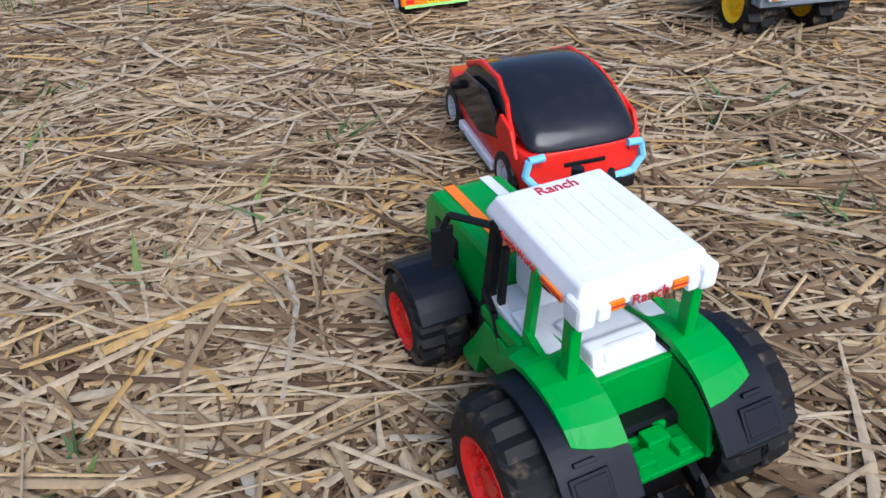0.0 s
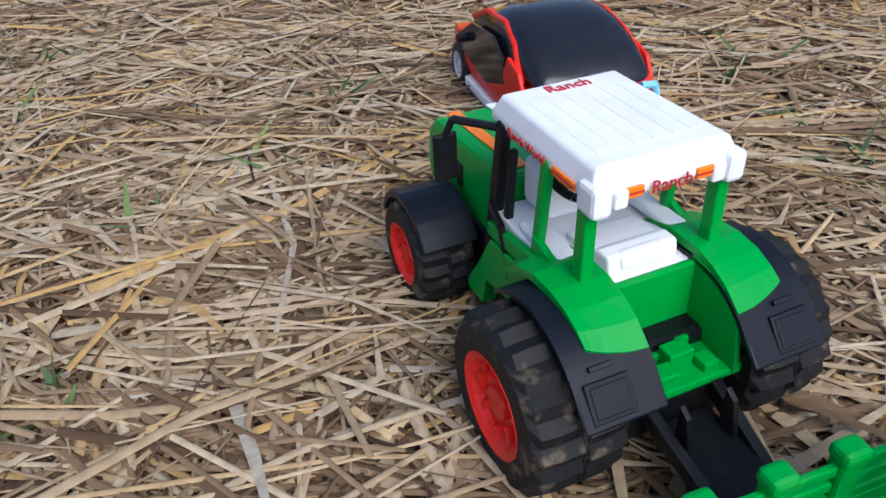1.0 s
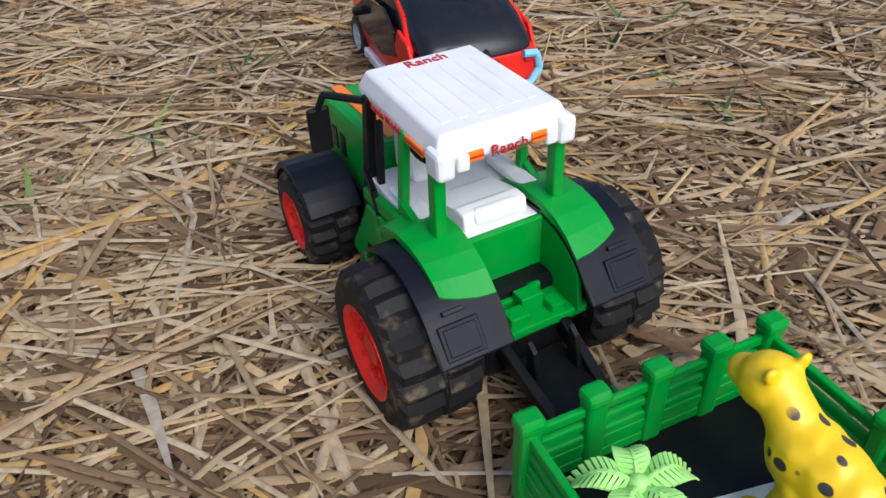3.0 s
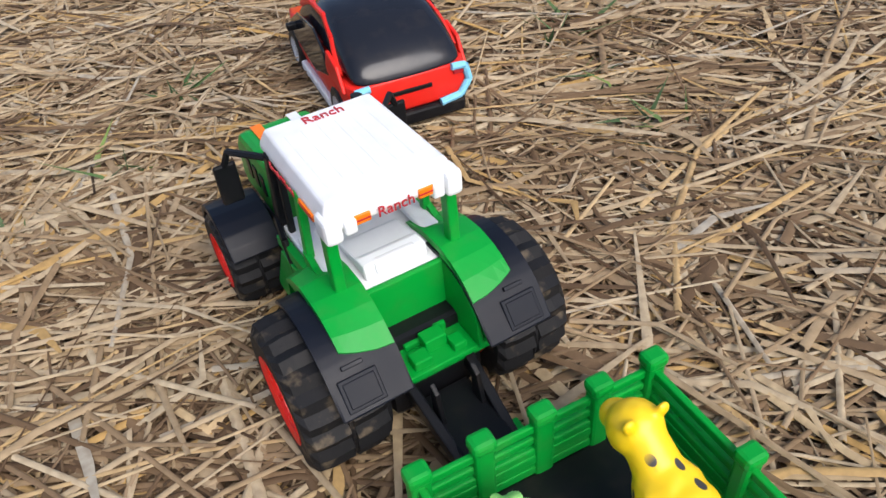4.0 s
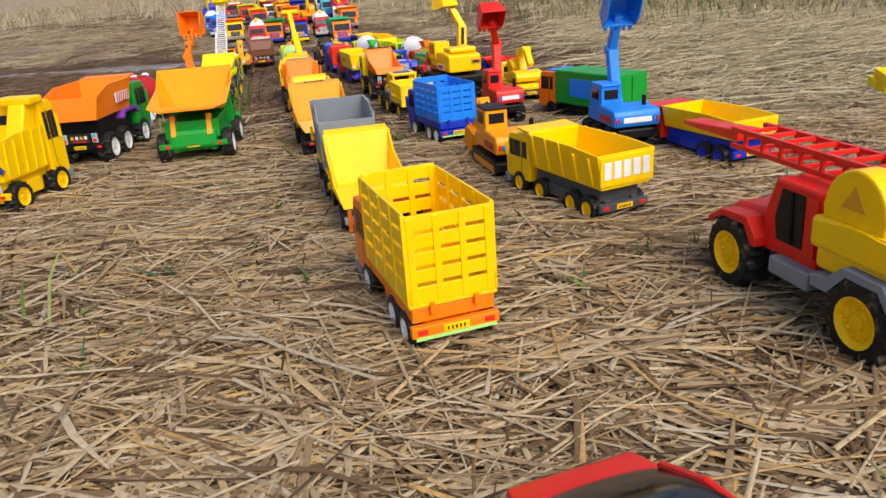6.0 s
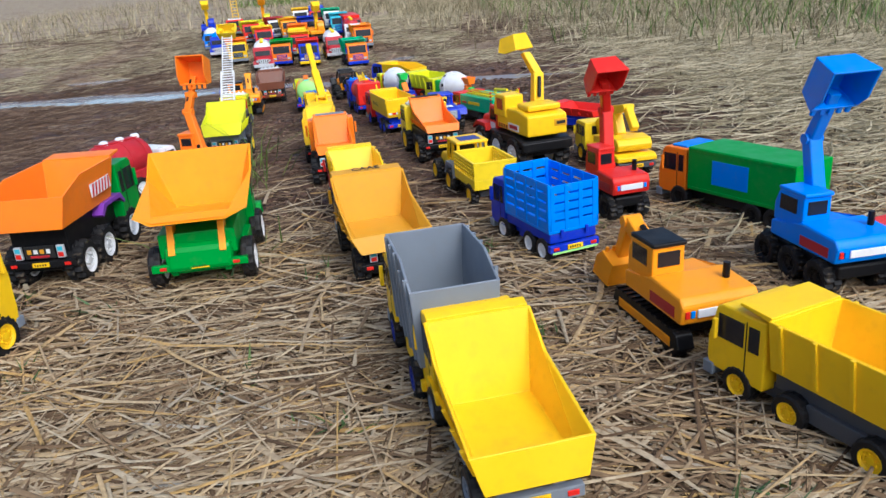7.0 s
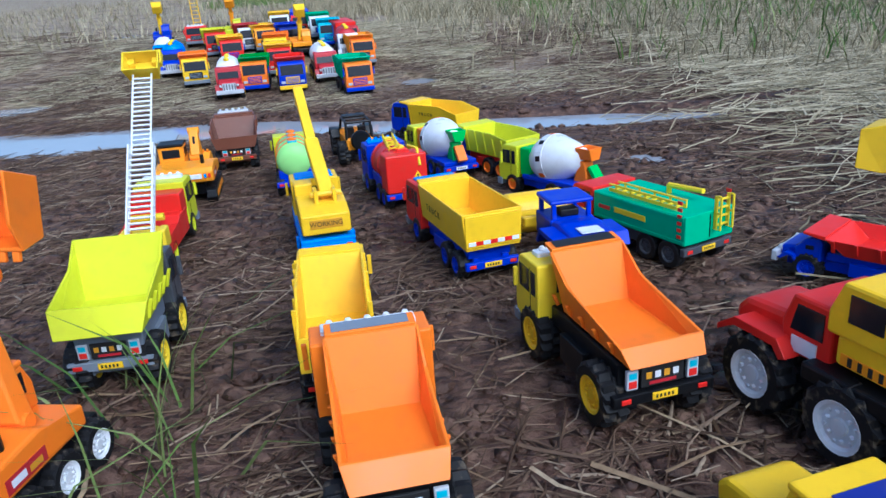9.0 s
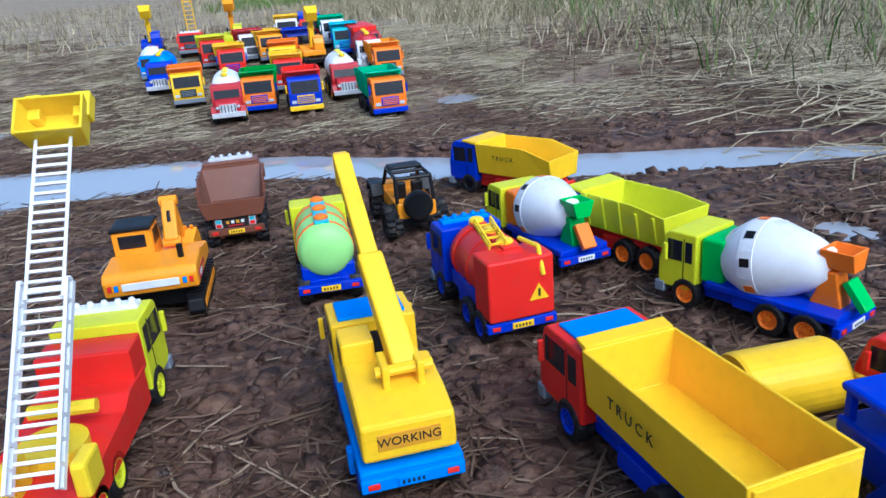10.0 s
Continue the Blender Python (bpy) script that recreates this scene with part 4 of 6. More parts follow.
    # posts and roof
    for s in (-1, 1):
        part("rear_post", arm_box((s * .036, .004, .098), (s * .0355, .004, .150), .0065, .0085, .0075, bev=.001), GRN, e)
        part("middle_post", arm_box((s * .0385, .040, .094), (s * .0365, .036, .150), .005, .006, .006, bev=.001), GRN, e)
        part("front_post", arm_box((s * .038, .092, .060), (s * .036, .080, .150), .006, .009, .007, bev=.001), BLK, e)
        part("inner_frame", arm_box((s * .036, .078, .066), (s * .035, .072, .138), .004, .005, .004, bev=.0006), BLK, e)
        part("sill_bracket", prism([(.016, .103), (.040, .098), (.040, .108), (.028, .103)], s * .0395 - .002, s * .0395 + .002, .0006), GRN, e)
    bm = bmesh.new()
    low = [(-.0380, -.0025), (.0380, -.0025), (.0365, .0930), (-.0365, .0930)]
    mid = [(-.0390, -.0040), (.0390, -.0040), (.0375, .0940), (-.0375, .0940)]
    high = [(-.0350, .0010), (.0350, .0010), (.0335, .0880), (-.0335, .0880)]
    rows = [[bm.verts.new((px, py, z + .00004 * py * 1000 * dz)) for px, py in ring] for ring, z, dz in ((low, .1450, .3), (mid, .1495, .3), (high, .1610, .2))]
    bm.faces.new(rows[0])
    bm.faces.new(rows[2])
    for p, q in zip(rows, rows[1:]):
        for k in range(4):
            bm.faces.new((p[k], p[(k + 1) % 4], q[(k + 1) % 4], q[k]))
    r = part("roof", bevel(bm, .0022, 3), WHI, e)
    for k in range(6):
        part("roof_ridge", prism([(.012, .1606), (.072, .1611), (.072, .1620), (.012, .1615)], -.0275 + k * .0100, -.0225 + k * .0100, .0006), WHI, r)
    for s in (-1, 1):
        part("roof_corner", box(s * .0350 - .0050, s * .0350 + .0050, -.0065, .008, .1400, .1550, .0025), WHI, r)
        part("roof_block", box(s * .0255 - .0035, s * .0255 + .0035, -.0062, .003, .1425, .1515, .0015), WHI, r)
        part("stripe_badge", box(s * .0185 - .0045, s * .0185 + .0045, -.0049, -.0025, .1462, .1512, .0002), ORA, r)
        part("stripe", box(s * .0185 - .0045, s * .0185 + .0045, -.0052, -.0043, .1480, .1490, 0), CRIM, r)
        part("side_badge", box(s * .0391 - .0006, s * .0391 + .0006, .010, .028, .1470, .1510, 0), ORA, r)
        part("side_stripe", box(s * .0395 - .0006, s * .0395 + .0006, .010, .028, .1485, .1495, 0), CRIM, r)
    text("Ranch", .0088, CRIM, r, (.0005, -.0051, .1486), (90, 0, 0))
    text("Ranch World", .0065, CRIM, r, (-.0397, .052, .1500), (90, 0, -90))
    text("Ranch", .0105, CRIM, r, (0, .0800, .1620), (0, 0, 0))
    # bonnet
    h = part("bonnet", prism([(.09, .058), (.205, .054), (.212, .066), (.208, .092), (.196, .104), (.09, .110)], -.028, .028, .005), GRN, e)
    for s in (-1, 1):
        part("bonnet_stripe", prism([(.10, .1095), (.195, .1045), (.195, .1053), (.10, .1103)], s * .014 - .004, s * .014 + .004, 0), WHI if s > 0 else ORA, h)
        part("headlight", lathe([(.006, .209), (.006, .214), (.003, .216)], 10, "y", at=(s * .016, 0, .084)), SIL, h)
        for k in range(3):
            part("vent", box(s * .028 - .001, s * .028 + .001, .15 + k * .014, .158 + k * .014, .074, .090, .0005), BLK, h)
        part("engine_side", box(s * .024 - .006, s * .024 + .006, .10, .17, .034, .060, .003), BLK, e)
    # mirror frame on the left and right of the cab
    for s in (-1, 1):
        part("mirror_frame", tube([(s * .036, .082, .146), (s * .054, .104, .146), (s * .058, .106, .136)], .0022, 6), BLK, e)
        part("mirror", box(s * .058 - .007, s * .058 + .007, .1045, .1075, .110, .138, .0015), BLK, e)
        part("door_bar", tube([(s * .040, .088, .100), (s * .043, .070, .096), (s * .043, .058, .070)], .0022, 6), BLK, e)
    part("exhaust", tube([(.030, .11, .10), (.034, .11, .150)], .004), BLK, e)
    part("axle_beam", box(-.044, .044, -.016, .016, .036, .066, .004), BLK, e)
    part("belly", box(-.024, .024, -.03, .19, .030, .052, .004), BLK, e)
    part("front_axle", box(-.040, .040, .142, .162, .026, .044, .003), BLK, e)
    # hitch
    for s in (-1, 1):
        part("hitch_arm", arm_box((s * .020, -.030, .046), (s * .016, -.090, .026), .006, .010, .008, bev=.001), BLK, e)
        part("hitch_fin", prism([(-.048, .036), (-.060, .032), (-.054, .056), (-.048, .060)], s * .013 - .0015, s * .013 + .0015, .0006), BLK, e)
    part("hitch_plate", box(-.016, .016, -.086, -.036, .030, .036, .0015), BLK, e)
    part("drawbar", box(-.024, .024, -.100, -.086, .020, .032, .003), BLK, e)
    return e


def trailer(x, y, head, W=.135, L=.20):
    """Origin: the middle of the front panel."""
    e = thing("toy_trailer", "green toy livestock trailer with slatted fence sides", "toy trailer", x, y, head)
    part("bed", box(-W / 2 + .004, W / 2 - .004, -L, -.002, .028, .034, .002), BLK, e)
    for s in (-1, 1):
        for yy in (-.13, -.16):
            wheel(e, s * (W / 2 - .002), yy - .0, .018, .018, .014, RED, False)
    t = .005

    def fence(a, b, posts):
        ax = abs(b[0] - a[0]) > abs(b[1] - a[1])
        x0, x1, y0, y1 = min(a[0], b[0]), max(a[0], b[0]), min(a[1], b[1]), max(a[1], b[1])
        if ax:
            y0, y1 = y0 - t / 2, y1 + t / 2
        else:
            x0, x1 = x0 - t / 2, x1 + t / 2
        p = part("fence_panel", box(x0, x1, y0, y1, .024, .0545, .0012), GRN, e)
        for za, zb in ((.0575, .0625), (.0665, .0720)):
            part("slat", box(x0 + .0005, x1 - .0005, y0 + .0008, y1 - .0008, za, zb, .001), GRN, p)
        for k in range(posts) if ax else range(1, posts - 1):
            f = k / (posts - 1)
            px, py = a[0] + (b[0] - a[0]) * f, a[1] + (b[1] - a[1]) * f
            part("post", box(px - .0055, px + .0055, py - .0045, py + .0045, .024, .080, .002), GRN, p)
            part("post_knob", box(px - .0065, px + .0065, py - .0055, py + .0055, .0735, .0815, .0025), GRN, p)
        for za in (.034, .0435):
            part("groove_slat", box(x0 - .0006, x1 + .0006, y0 - .0006, y1 + .0006, za, za + .006, .0008), GRN, p)
    fence((-W / 2, 0), (W / 2, 0), 5)
    fence((-W / 2, 0), (-W / 2, -L), 4)
    fence((W / 2, 0), (W / 2, -L), 4)
    fence((-W / 2, -L), (W / 2, -L), 5)
    part("drawbar", arm_box((0, .0, .028), (0, .035, .026), .014, .008, .008), GRN, e)
    return e


def leopard(x, y, z, head):
    """Moulded big cat standing, one skin: body, legs, head, ears, tail."""
    bm = bmesh.new()

    def blob(c, r, s=(1, 1, 1)):
        m = Matrix.Translation(c) @ Matrix.Diagonal((s[0] * r, s[1] * r, s[2] * r, 1))
        bmesh.ops.create_icosphere(bm, subdivisions=2, radius=1.0, matrix=m)
    for f in range(9):
        t = f / 8
        blob((0, .05 - .10 * t, .049 + .003 * math.cos(t * 6)), .0175 + .003 * math.cos(t * 6.0), (1, 1, 1.05))
    for f in range(5):
        blob((0, .052 + .005 * f, .054 + .0045 * f), .0155 - .0006 * f)
    blob((0, .080, .074), .0165)
    blob((0, .094, .069), .0105, (1, 1, .85))
    for s in (-1, 1):
        blob((s * .011, .074, .089), .0055, (.9, .5, 1))
        for yy, fw in ((.042, .006), (-.045, -.002)):
            for k in range(6):
                blob((s * .013, yy + fw * k * .3, .042 - k * .0065), .0088 - .0005 * k)
            blob((s * .013, yy + fw * 2 + .004, .0055), .007, (1, 1.3, .75))
    for k in range(9):
        blob((.002 * k, -.058 - .004 * k, .05 - .003 * k + .0006 * k * k), .0048)
    me = bpy.data.meshes.new("leopard_figure")
    bm.to_mesh(me)
    bm.free()
    me.materials.append(spotted())
    ob = new("leopard_figure", me)
    rm = ob.modifiers.new("skin", "REMESH")
    rm.mode, rm.voxel_size, rm.use_smooth_shade = "VOXEL", .0016, True
    sm = ob.modifiers.new("soften", "SMOOTH")
    sm.factor, sm.iterations = .6, 8
    ob.matrix_basis = pose(x, y, z, 0, 0, head) @ Matrix.Scale(.84, 4)
    return tagged(ob, "yellow moulded spotted big cat figure standing in the trailer", "toy animal")


def frond(c, s, base, ln, drop, lift=.010):
    """A feather-shaped frond: a rib with narrow thick leaflets on both sides."""
    bm = bmesh.new()
    n = 11

    def mid(t):
        return ln * t, base[2] + lift * math.sin(t * 2.4) - drop * t * t
    for k in range(n):
        t = (k + .4) / n
        d0, z0 = mid(t)
        d1, z1 = mid(min(1, t + .06))
        wd = .0062 * math.sin(math.pi * (.18 + .78 * t)) + .0012
        for sd in (-1, 1):
            vs = []
            for th in (0, .0012):
                vs.append([bm.verts.new((base[0] + c * u - s * v, base[1] + s * u + c * v, zz + th)) for u, v, zz in
                           ((d0, 0, z0), (d1, 0, z1), (d1 + .0035, sd * wd, z1 - .0016), (d0 + .0030, sd * wd, z0 - .0018))])
            bm.faces.new(vs[0])
            bm.faces.new(vs[1])
            for q in range(4):
                bm.faces.new((vs[0][q], vs[0][(q + 1) % 4], vs[1][(q + 1) % 4], vs[1][q]))
    pts = [mid(k / 8) for k in range(9)]
    tube([(base[0] + c * d, base[1] + s * d, z + .0006) for d, z in pts], .0011, 6, bm)
    return bm


def palm(x, y, z, head, h=.045):
    e = thing("toy_palm", "small plastic palm with pale green fronds and red-brown stem", "toy tree", x, y, head, z)
    part("stem", tube([(0, 0, 0), (.001, .001, h * .4), (-.001, 0, h * .75), (0, 0, h)], .0027, 8), RUST, e)
    part("base", lathe([(.012, 0), (.010, .002), (.003, .004)], 12, "z"), RUST, e)
    for a in range(4):
        an = a * 1.6 + .4
        c, s = math.cos(an), math.sin(an)
        f = .45 + .12 * (a % 3)
        st = part("branch", tube([(0, 0, h * f), (c * .009, s * .009, h * (f + .12)), (c * .013, s * .013, h * (f + .26))], .0017, 6), RUST, e)
        bm = bmesh.new()
        bmesh.ops.create_icosphere(bm, subdivisions=2, radius=.0036, matrix=Matrix.Translation((c * .013, s * .013, h * (f + .27))))
        part("bud", bm, RUST, st, smooth=True)
    for a in range(5):
        an = a * 2 * math.pi / 5 + .2
        part("frond", frond(math.cos(an), math.sin(an), (0, 0, h), .025 if a % 2 == 0 else .021, .013), MINT, e)
    for a in range(2):
        an = a * 2.4 - 1.2
        c, s = math.cos(an), math.sin(an)
        part("frond", frond(c, s, (c * .008, s * .008, h * .72), .024, .020, .004), MINT, e)
    bm = bmesh.new()
    bmesh.ops.create_icosphere(bm, subdivisions=2, radius=.0048, matrix=Matrix.Translation((0, 0, h + .002)))
    part("crown", bm, MINT, e, smooth=True)
    return e


def hatchback(x, y, head):
    """Rounded toy car: smoothed shell with painted panes, origin in the middle."""
    e = thing("toy_car", "red and black toy hatchback car with pale blue tail trim", "toy car", x, y, head)
    W, L = .125, .25
    secs = [(-.118, .028, .060, .86), (-.108, .020, .078, .95), (-.075, .016, .098, 1.0), (-.035, .016, .108, 1.0), (.005, .016, .106, .98), (.045, .016, .088, .98), (.085, .016, .066, .96), (.112, .018, .056, .88), (.124, .024, .044, .72)]
    body, top = bmesh.new(), bmesh.new()
    rows = []
    for yy, zb, zt, w in secs:
        hw = W / 2 * w
        zs = min(zt, .060)
        ring = [(-hw * .92, zb), (-hw, zb + (zs - zb) * .5), (-hw * .97, zs), (hw * .97, zs), (hw, zb + (zs - zb) * .5), (hw * .92, zb)]
        rows.append([body.verts.new((px, yy, pz)) for px, pz in ring])
    for p, q in zip(rows, rows[1:]):
        for i in range(6):
            body.faces.new((p[i], q[i], q[(i + 1) % 6], p[(i + 1) % 6]))
    body.faces.new(rows[0])
    body.faces.new(rows[-1])
    b = part("body", bevel(body, .002, 2), RED, e, smooth=True)
    rows = []
    for yy, zb, zt, w in secs[0:7]:
        hw, z0 = W / 2 * w, .058
        zt = max(zt, z0 + .001)
        dz = zt - z0
        ring = [(-hw * .95, z0), (-hw * .90, z0 + dz * .5), (-hw * .80, z0 + dz * .93), (-hw * .45, zt), (hw * .45, zt), (hw * .80, z0 + dz * .9), (hw * .90, z0 + dz * .5), (hw * .95, z0)]
        rows.append([top.verts.new((px, yy, pz)) for px, pz in ring])
    for p, q in zip(rows, rows[1:]):
        for i in range(8):
            top.faces.new((p[i], q[i], q[(i + 1) % 8], p[(i + 1) % 8]))
    top.faces.new(rows[0])
    top.faces.new(rows[-1])
    tp = part("glasshouse", top, SMOKE, e, "glossy black roof and rear window", smooth=True)
    sd = tp.modifiers.new("round", "SUBSURF")
    sd.levels = sd.render_levels = 2
    for s in (-1, 1):
        part("roof_rail", tube([(s * .046, .066, .076), (s * .047, .02, .094), (s * .048, -.03, .097), (s * .052, -.062, .087), (s * .058, -.090, .064)], .0034, 8), RED, e)
        part("rear_quarter", prism([(-.106, .052), (-.05, .054), (-.066, .080), (-.092, .074)], s * .060 - .002, s * .060 + .002, .0015), RED, e)
        part("side_glass", prism([(-.060, .052), (-.01, .036), (.06, .044), (.072, .060), (.03, .082), (-.03, .088), (-.055, .074)], s * .0612 - .001, s * .0605 + .001, .0008), SMOKE, e)
        part("sill", box(s * .060 - .004, s * .060 + .004, -.05, .05, .012, .022, .002), WHI, e)
        part("tail_edge", tube([(s * .040, -.1195, .0585), (s * .054, -.1185, .0570), (s * .0575, -.1190, .0420), (s * .047, -.1215, .0300), (s * .026, -.1225, .0275)], .0036, 8), PALEB, e)
        part("tail_lamp", box(s * .048 - .006, s * .048 + .006, -.120, -.114, .050, .058, .001), CRIM, e)
        part("mirror", box(s * .066 - .006, s * .066 + .006, .044, .052, .058, .066, .002), BLK, e)
        for yy in (-.078, .076):
            wheel(e, s * .053, yy, .024, .024, .020, SIL, False)
    part("boot_slot", box(-.020, .020, -.1195, -.117, .044, .048, .0006), BLK, e)
    part("rear_valance", box(-.052, .052, -.122, -.110, .012, .026, .003), BLK, e)
    return e


def jeep_crane(x, y, head):
    """Red and yellow crane on big wheels."""
    W = .145
    cx, cy = anchor(x, y, head, W, -.10)
    e = thing("toy_crane_jeep", "red toy crane jeep with yellow superstructure and chunky yellow wheels", "toy crane", cx, cy, head)
    axle_set(e, W, .048, .044, (-.10, .125), YEL)
    part("frame", box(-.040, .040, -.13, .15, .042, .066, .004), DGR, e)
    for s in (-1, 1):
        part("grey_mudguard", prism([(-.150, .058), (-.150, .074), (-.128, .100), (-.075, .100), (-.050, .078), (-.03, .078), (-.03, .064), (-.056, .064), (-.080, .092), (-.124, .092), (-.142, .070), (-.142, .058)], s * .056 - .016, s * .056 + .016, .001), GRY, e)
        part("red_mudguard", prism([(.075, .070), (.075, .082), (.095, .104), (.150, .100), (.178, .082), (.178, .074), (.15, .092), (.1, .094), (.085, .070)], s * .052 - .016, s * .052 + .016, .001), RED, e)
        part("side_step", box(s * .054 - .012, s * .054 + .012, -.02, .05, .048, .070, .003), GRY, e)
        part("tail_lamp", box(s * .050 - .014, s * .050 + .014, -.168, -.160, .066, .080, .002), SIL, e)
        part("reflector", box(s * .056 - .004, s * .056 + .004, -.169, -.167, .068, .078, .0006), ORA, e)
    part("rear_bumper", box(-.070, .070, -.160, -.142, .056, .074, .003), GRY, e)
    p = part("number_plate", box(-.020, .020, -.1625, -.159, .069, .080, .0006), YEL, e)
    part("plate_mark", box(-.013, .013, -.1632, -.1624, .072, .077, 0), RED, p)
    part("bonnet", prism([(.07, .066), (.17, .066), (.174, .090), (.16, .104), (.07, .112)], -.040, .040, .006), RED, e)
    c = part("cab", prism([(-.012, .066), (.082, .066), (.086, .108), (.066, .160), (-.012, .160)], -.052, .052, .004), RED, e)
    for s in (-1, 1):
        part("door_opening", prism([(.012, .086), (.056, .086), (.062, .112), (.052, .150), (.012, .150)], s * .052 - .0012, s * .052 + .0012, .0006), BLK, c)
        part("door_pillar", tube([(s * .0535, .03, .088), (s * .0535, .034, .15)], .003, 6), BLK, c)
        part("side_plate", box(s * .0535 - .001, s * .0535 + .001, -.010, .008, .082, .150, .0008), RED, c)
    part("windscreen", prism([(.0872, .112), (.0695, .154), (.068, .154), (.0857, .112)], -.044, .044, 0), SMOKE, c)
    # yellow upper works
    part("deck", box(-.060, .060, -.150, -.02, .080, .104, .005), YEL, e)
    part("counterweight", prism([(-.166, .104), (-.014, .104), (-.014, .140), (-.080, .142), (-.150, .142), (-.168, .130)], -.066, .066, .006), YEL, e)
    for s in (-1, 1):
        k = 12
        pts = [(-.112, .14), (-.026, .14)] + [(-.069 + .043 * math.cos(math.pi * i / k), .155 + .045 * math.sin(math.pi * i / k)) for i in range(k + 1)]
        d = part("dome_cheek", prism(pts, s * .046 - .015, s * .046 + .015, .003), YEL, e)
        part("warning_sign", prism([(-.052, .158), (-.086, .158), (-.069, .184)], s * .0615 - .0005, s * .0615 + .0005, 0), GOLD, d)
    part("lower_band", box(-.055, .055, -.162, -.150, .088, .104, .003), YEL, e)
    # red lattice boom lying forward over the cab
    bm = bmesh.new()
    for s in (-1, 1):
        for zz in (.166, .188):
            add_box(bm, s * .024 - .003, s * .024 + .003, -.13, .20, zz, zz + .006)
        for k in range(9):
            yy = -.12 + k * .036
            add_box(bm, s * .024 - .002, s * .024 + .002, yy, yy + .005, .17, .19)
    for k in range(9):
        yy = -.12 + k * .036
        add_box(bm, -.024, .024, yy, yy + .005, .189, .194)
        add_box(bm, -.024, .024, yy, yy + .005, .166, .171)
    part("boom", bm, RED, e)
    part("boom_tip", arm_box((0, .2, .180), (0, .34, .176), .034, .016, .006), RED, e)
    part("boom_bracket", box(-.030, .030, -.09, -.05, .14, .17, .003), RED, e)
    return e


def big_digger(x, y, head):
    """Six-wheeled red truck with a yellow excavator on it."""
    W = .15
    cx, cy = anchor(x, y, head, W, -.115)
    e = thing("toy_excavator_truck", "red six-wheeled toy truck carrying a yellow excavator with raised bucket", "toy excavator", cx, cy, head)
    axle_set(e, W, .05, .042, (-.115, -.008, .115), WHI)
    part("frame", box(-.048, .048, -.16, .15, .050, .075, .005), BLK, e)
    part("deck", prism([(-.175, .078), (.05, .078), (.05, .098), (-.13, .100), (-.175, .094)], -.070, .070, .004), BLK, e)
    part("rear_guard", box(-.072, .072, -.182, -.168, .066, .092, .004), BLK, e)
    part("bonnet", prism([(.07, .078), (.178, .078), (.182, .104), (.165, .122), (.07, .128)], -.040, .040, .008), RED, e)
    c = part("cab", prism([(.03, .09), (.095, .09), (.098, .124), (.084, .160), (.03, .160)], -.052, .052, .004), RED, e)
    for s in (-1, 1):
        part("side_window", prism([(.04, .118), (.084, .118), (.076, .150), (.04, .150)], s * .052 - .001, s * .052 + .001, .0006), SMOKE, c)
        part("sticker", box(s * .0528 - .0008, s * .0528 + .0008, .046, .080, .094, .112, 0), WHI, c)
        part("mudguard", prism([(.07, .088), (.085, .108), (.15, .108), (.178, .088), (.178, .080), (.15, .098), (.09, .098), (.08, .084)], s * .052 - .018, s * .052 + .018, .001), RED, e)
    part("windscreen", prism([(.0992, .128), (.0862, .156), (.0845, .156), (.0975, .128)], -.042, .042, 0), SMOKE, c)
    part("turntable", lathe([(.05, .098), (.05, .106)], 24, "z", at=(0, -.06, 0)), BLK, e)
    d = part("engine_deck", prism([(-.180, .106), (.02, .106), (.02, .140), (-.03, .146), (-.05, .168), (-.12, .170), (-.180, .160)], -.057, .057, .005), YEL, e)
    part("engine_cover", box(-.045, .05, -.16, -.09, .168, .184, .005), YEL, e)
    p = part("nameplate", box(.02, .055, -.1825, -.178, .128, .146, .0006), GOLD, d)
    part("plate_mark", box(.025, .05, -.1832, -.1824, .133, .141, 0), INK, p)
    for s in (-1, 1):
        st = part("sticker", box(s * .0575 - .0008, s * .0575 + .0008, -.125, -.06, .112, .130, 0), WHI, d)
        part("sticker_mark", box(s * .0578 - .0009, s * .0578 + .0009, -.118, -.068, .116, .126, 0), CRIM, st)
        st = part("sticker", box(s * .0575 - .0008, s * .0575 + .0008, -.055, .012, .110, .122, 0), AMB, d)
        for k in range(5):
            part("sticker_mark", box(s * .0578 - .0009, s * .0578 + .0009, -.050 + k * .012, -.045 + k * .012, .111, .121, 0), INK, st)
    c2 = part("crane_cab", prism([(-.05, .14), (.03, .14), (.03, .165), (.015, .20), (-.05, .20)], -.062, -.006, .004), YEL, e)
    part("side_window", box(-.063, -.0615, -.035, .005, .16, .19, .0006), SMOKE, c2)
    a, b, f = Vector((.02, -.02, .165)), Vector((.02, .0, .26)), Vector((.02, -.055, .315))
    bo = part("boom", arm_box((.044, -.03, .16), (.056, -.012, .245), .030, .030, .024, bev=.003), YEL, e)
    part("stick", arm_box((.056, -.014, .240), (.034, .014, .300), .024, .024, .018, bev=.003), YEL, bo)
    part("ram", tube([(.044, -.046, .185), (.054, -.030, .238)], .005), BLK, bo)
    part("bucket", tub(.075, .055, -.035, .030, -.022, .022, .003, .8, .008, .006), YEL, e, loc=(.012, .032, .326), rot=(165, 0, 25))
    return e


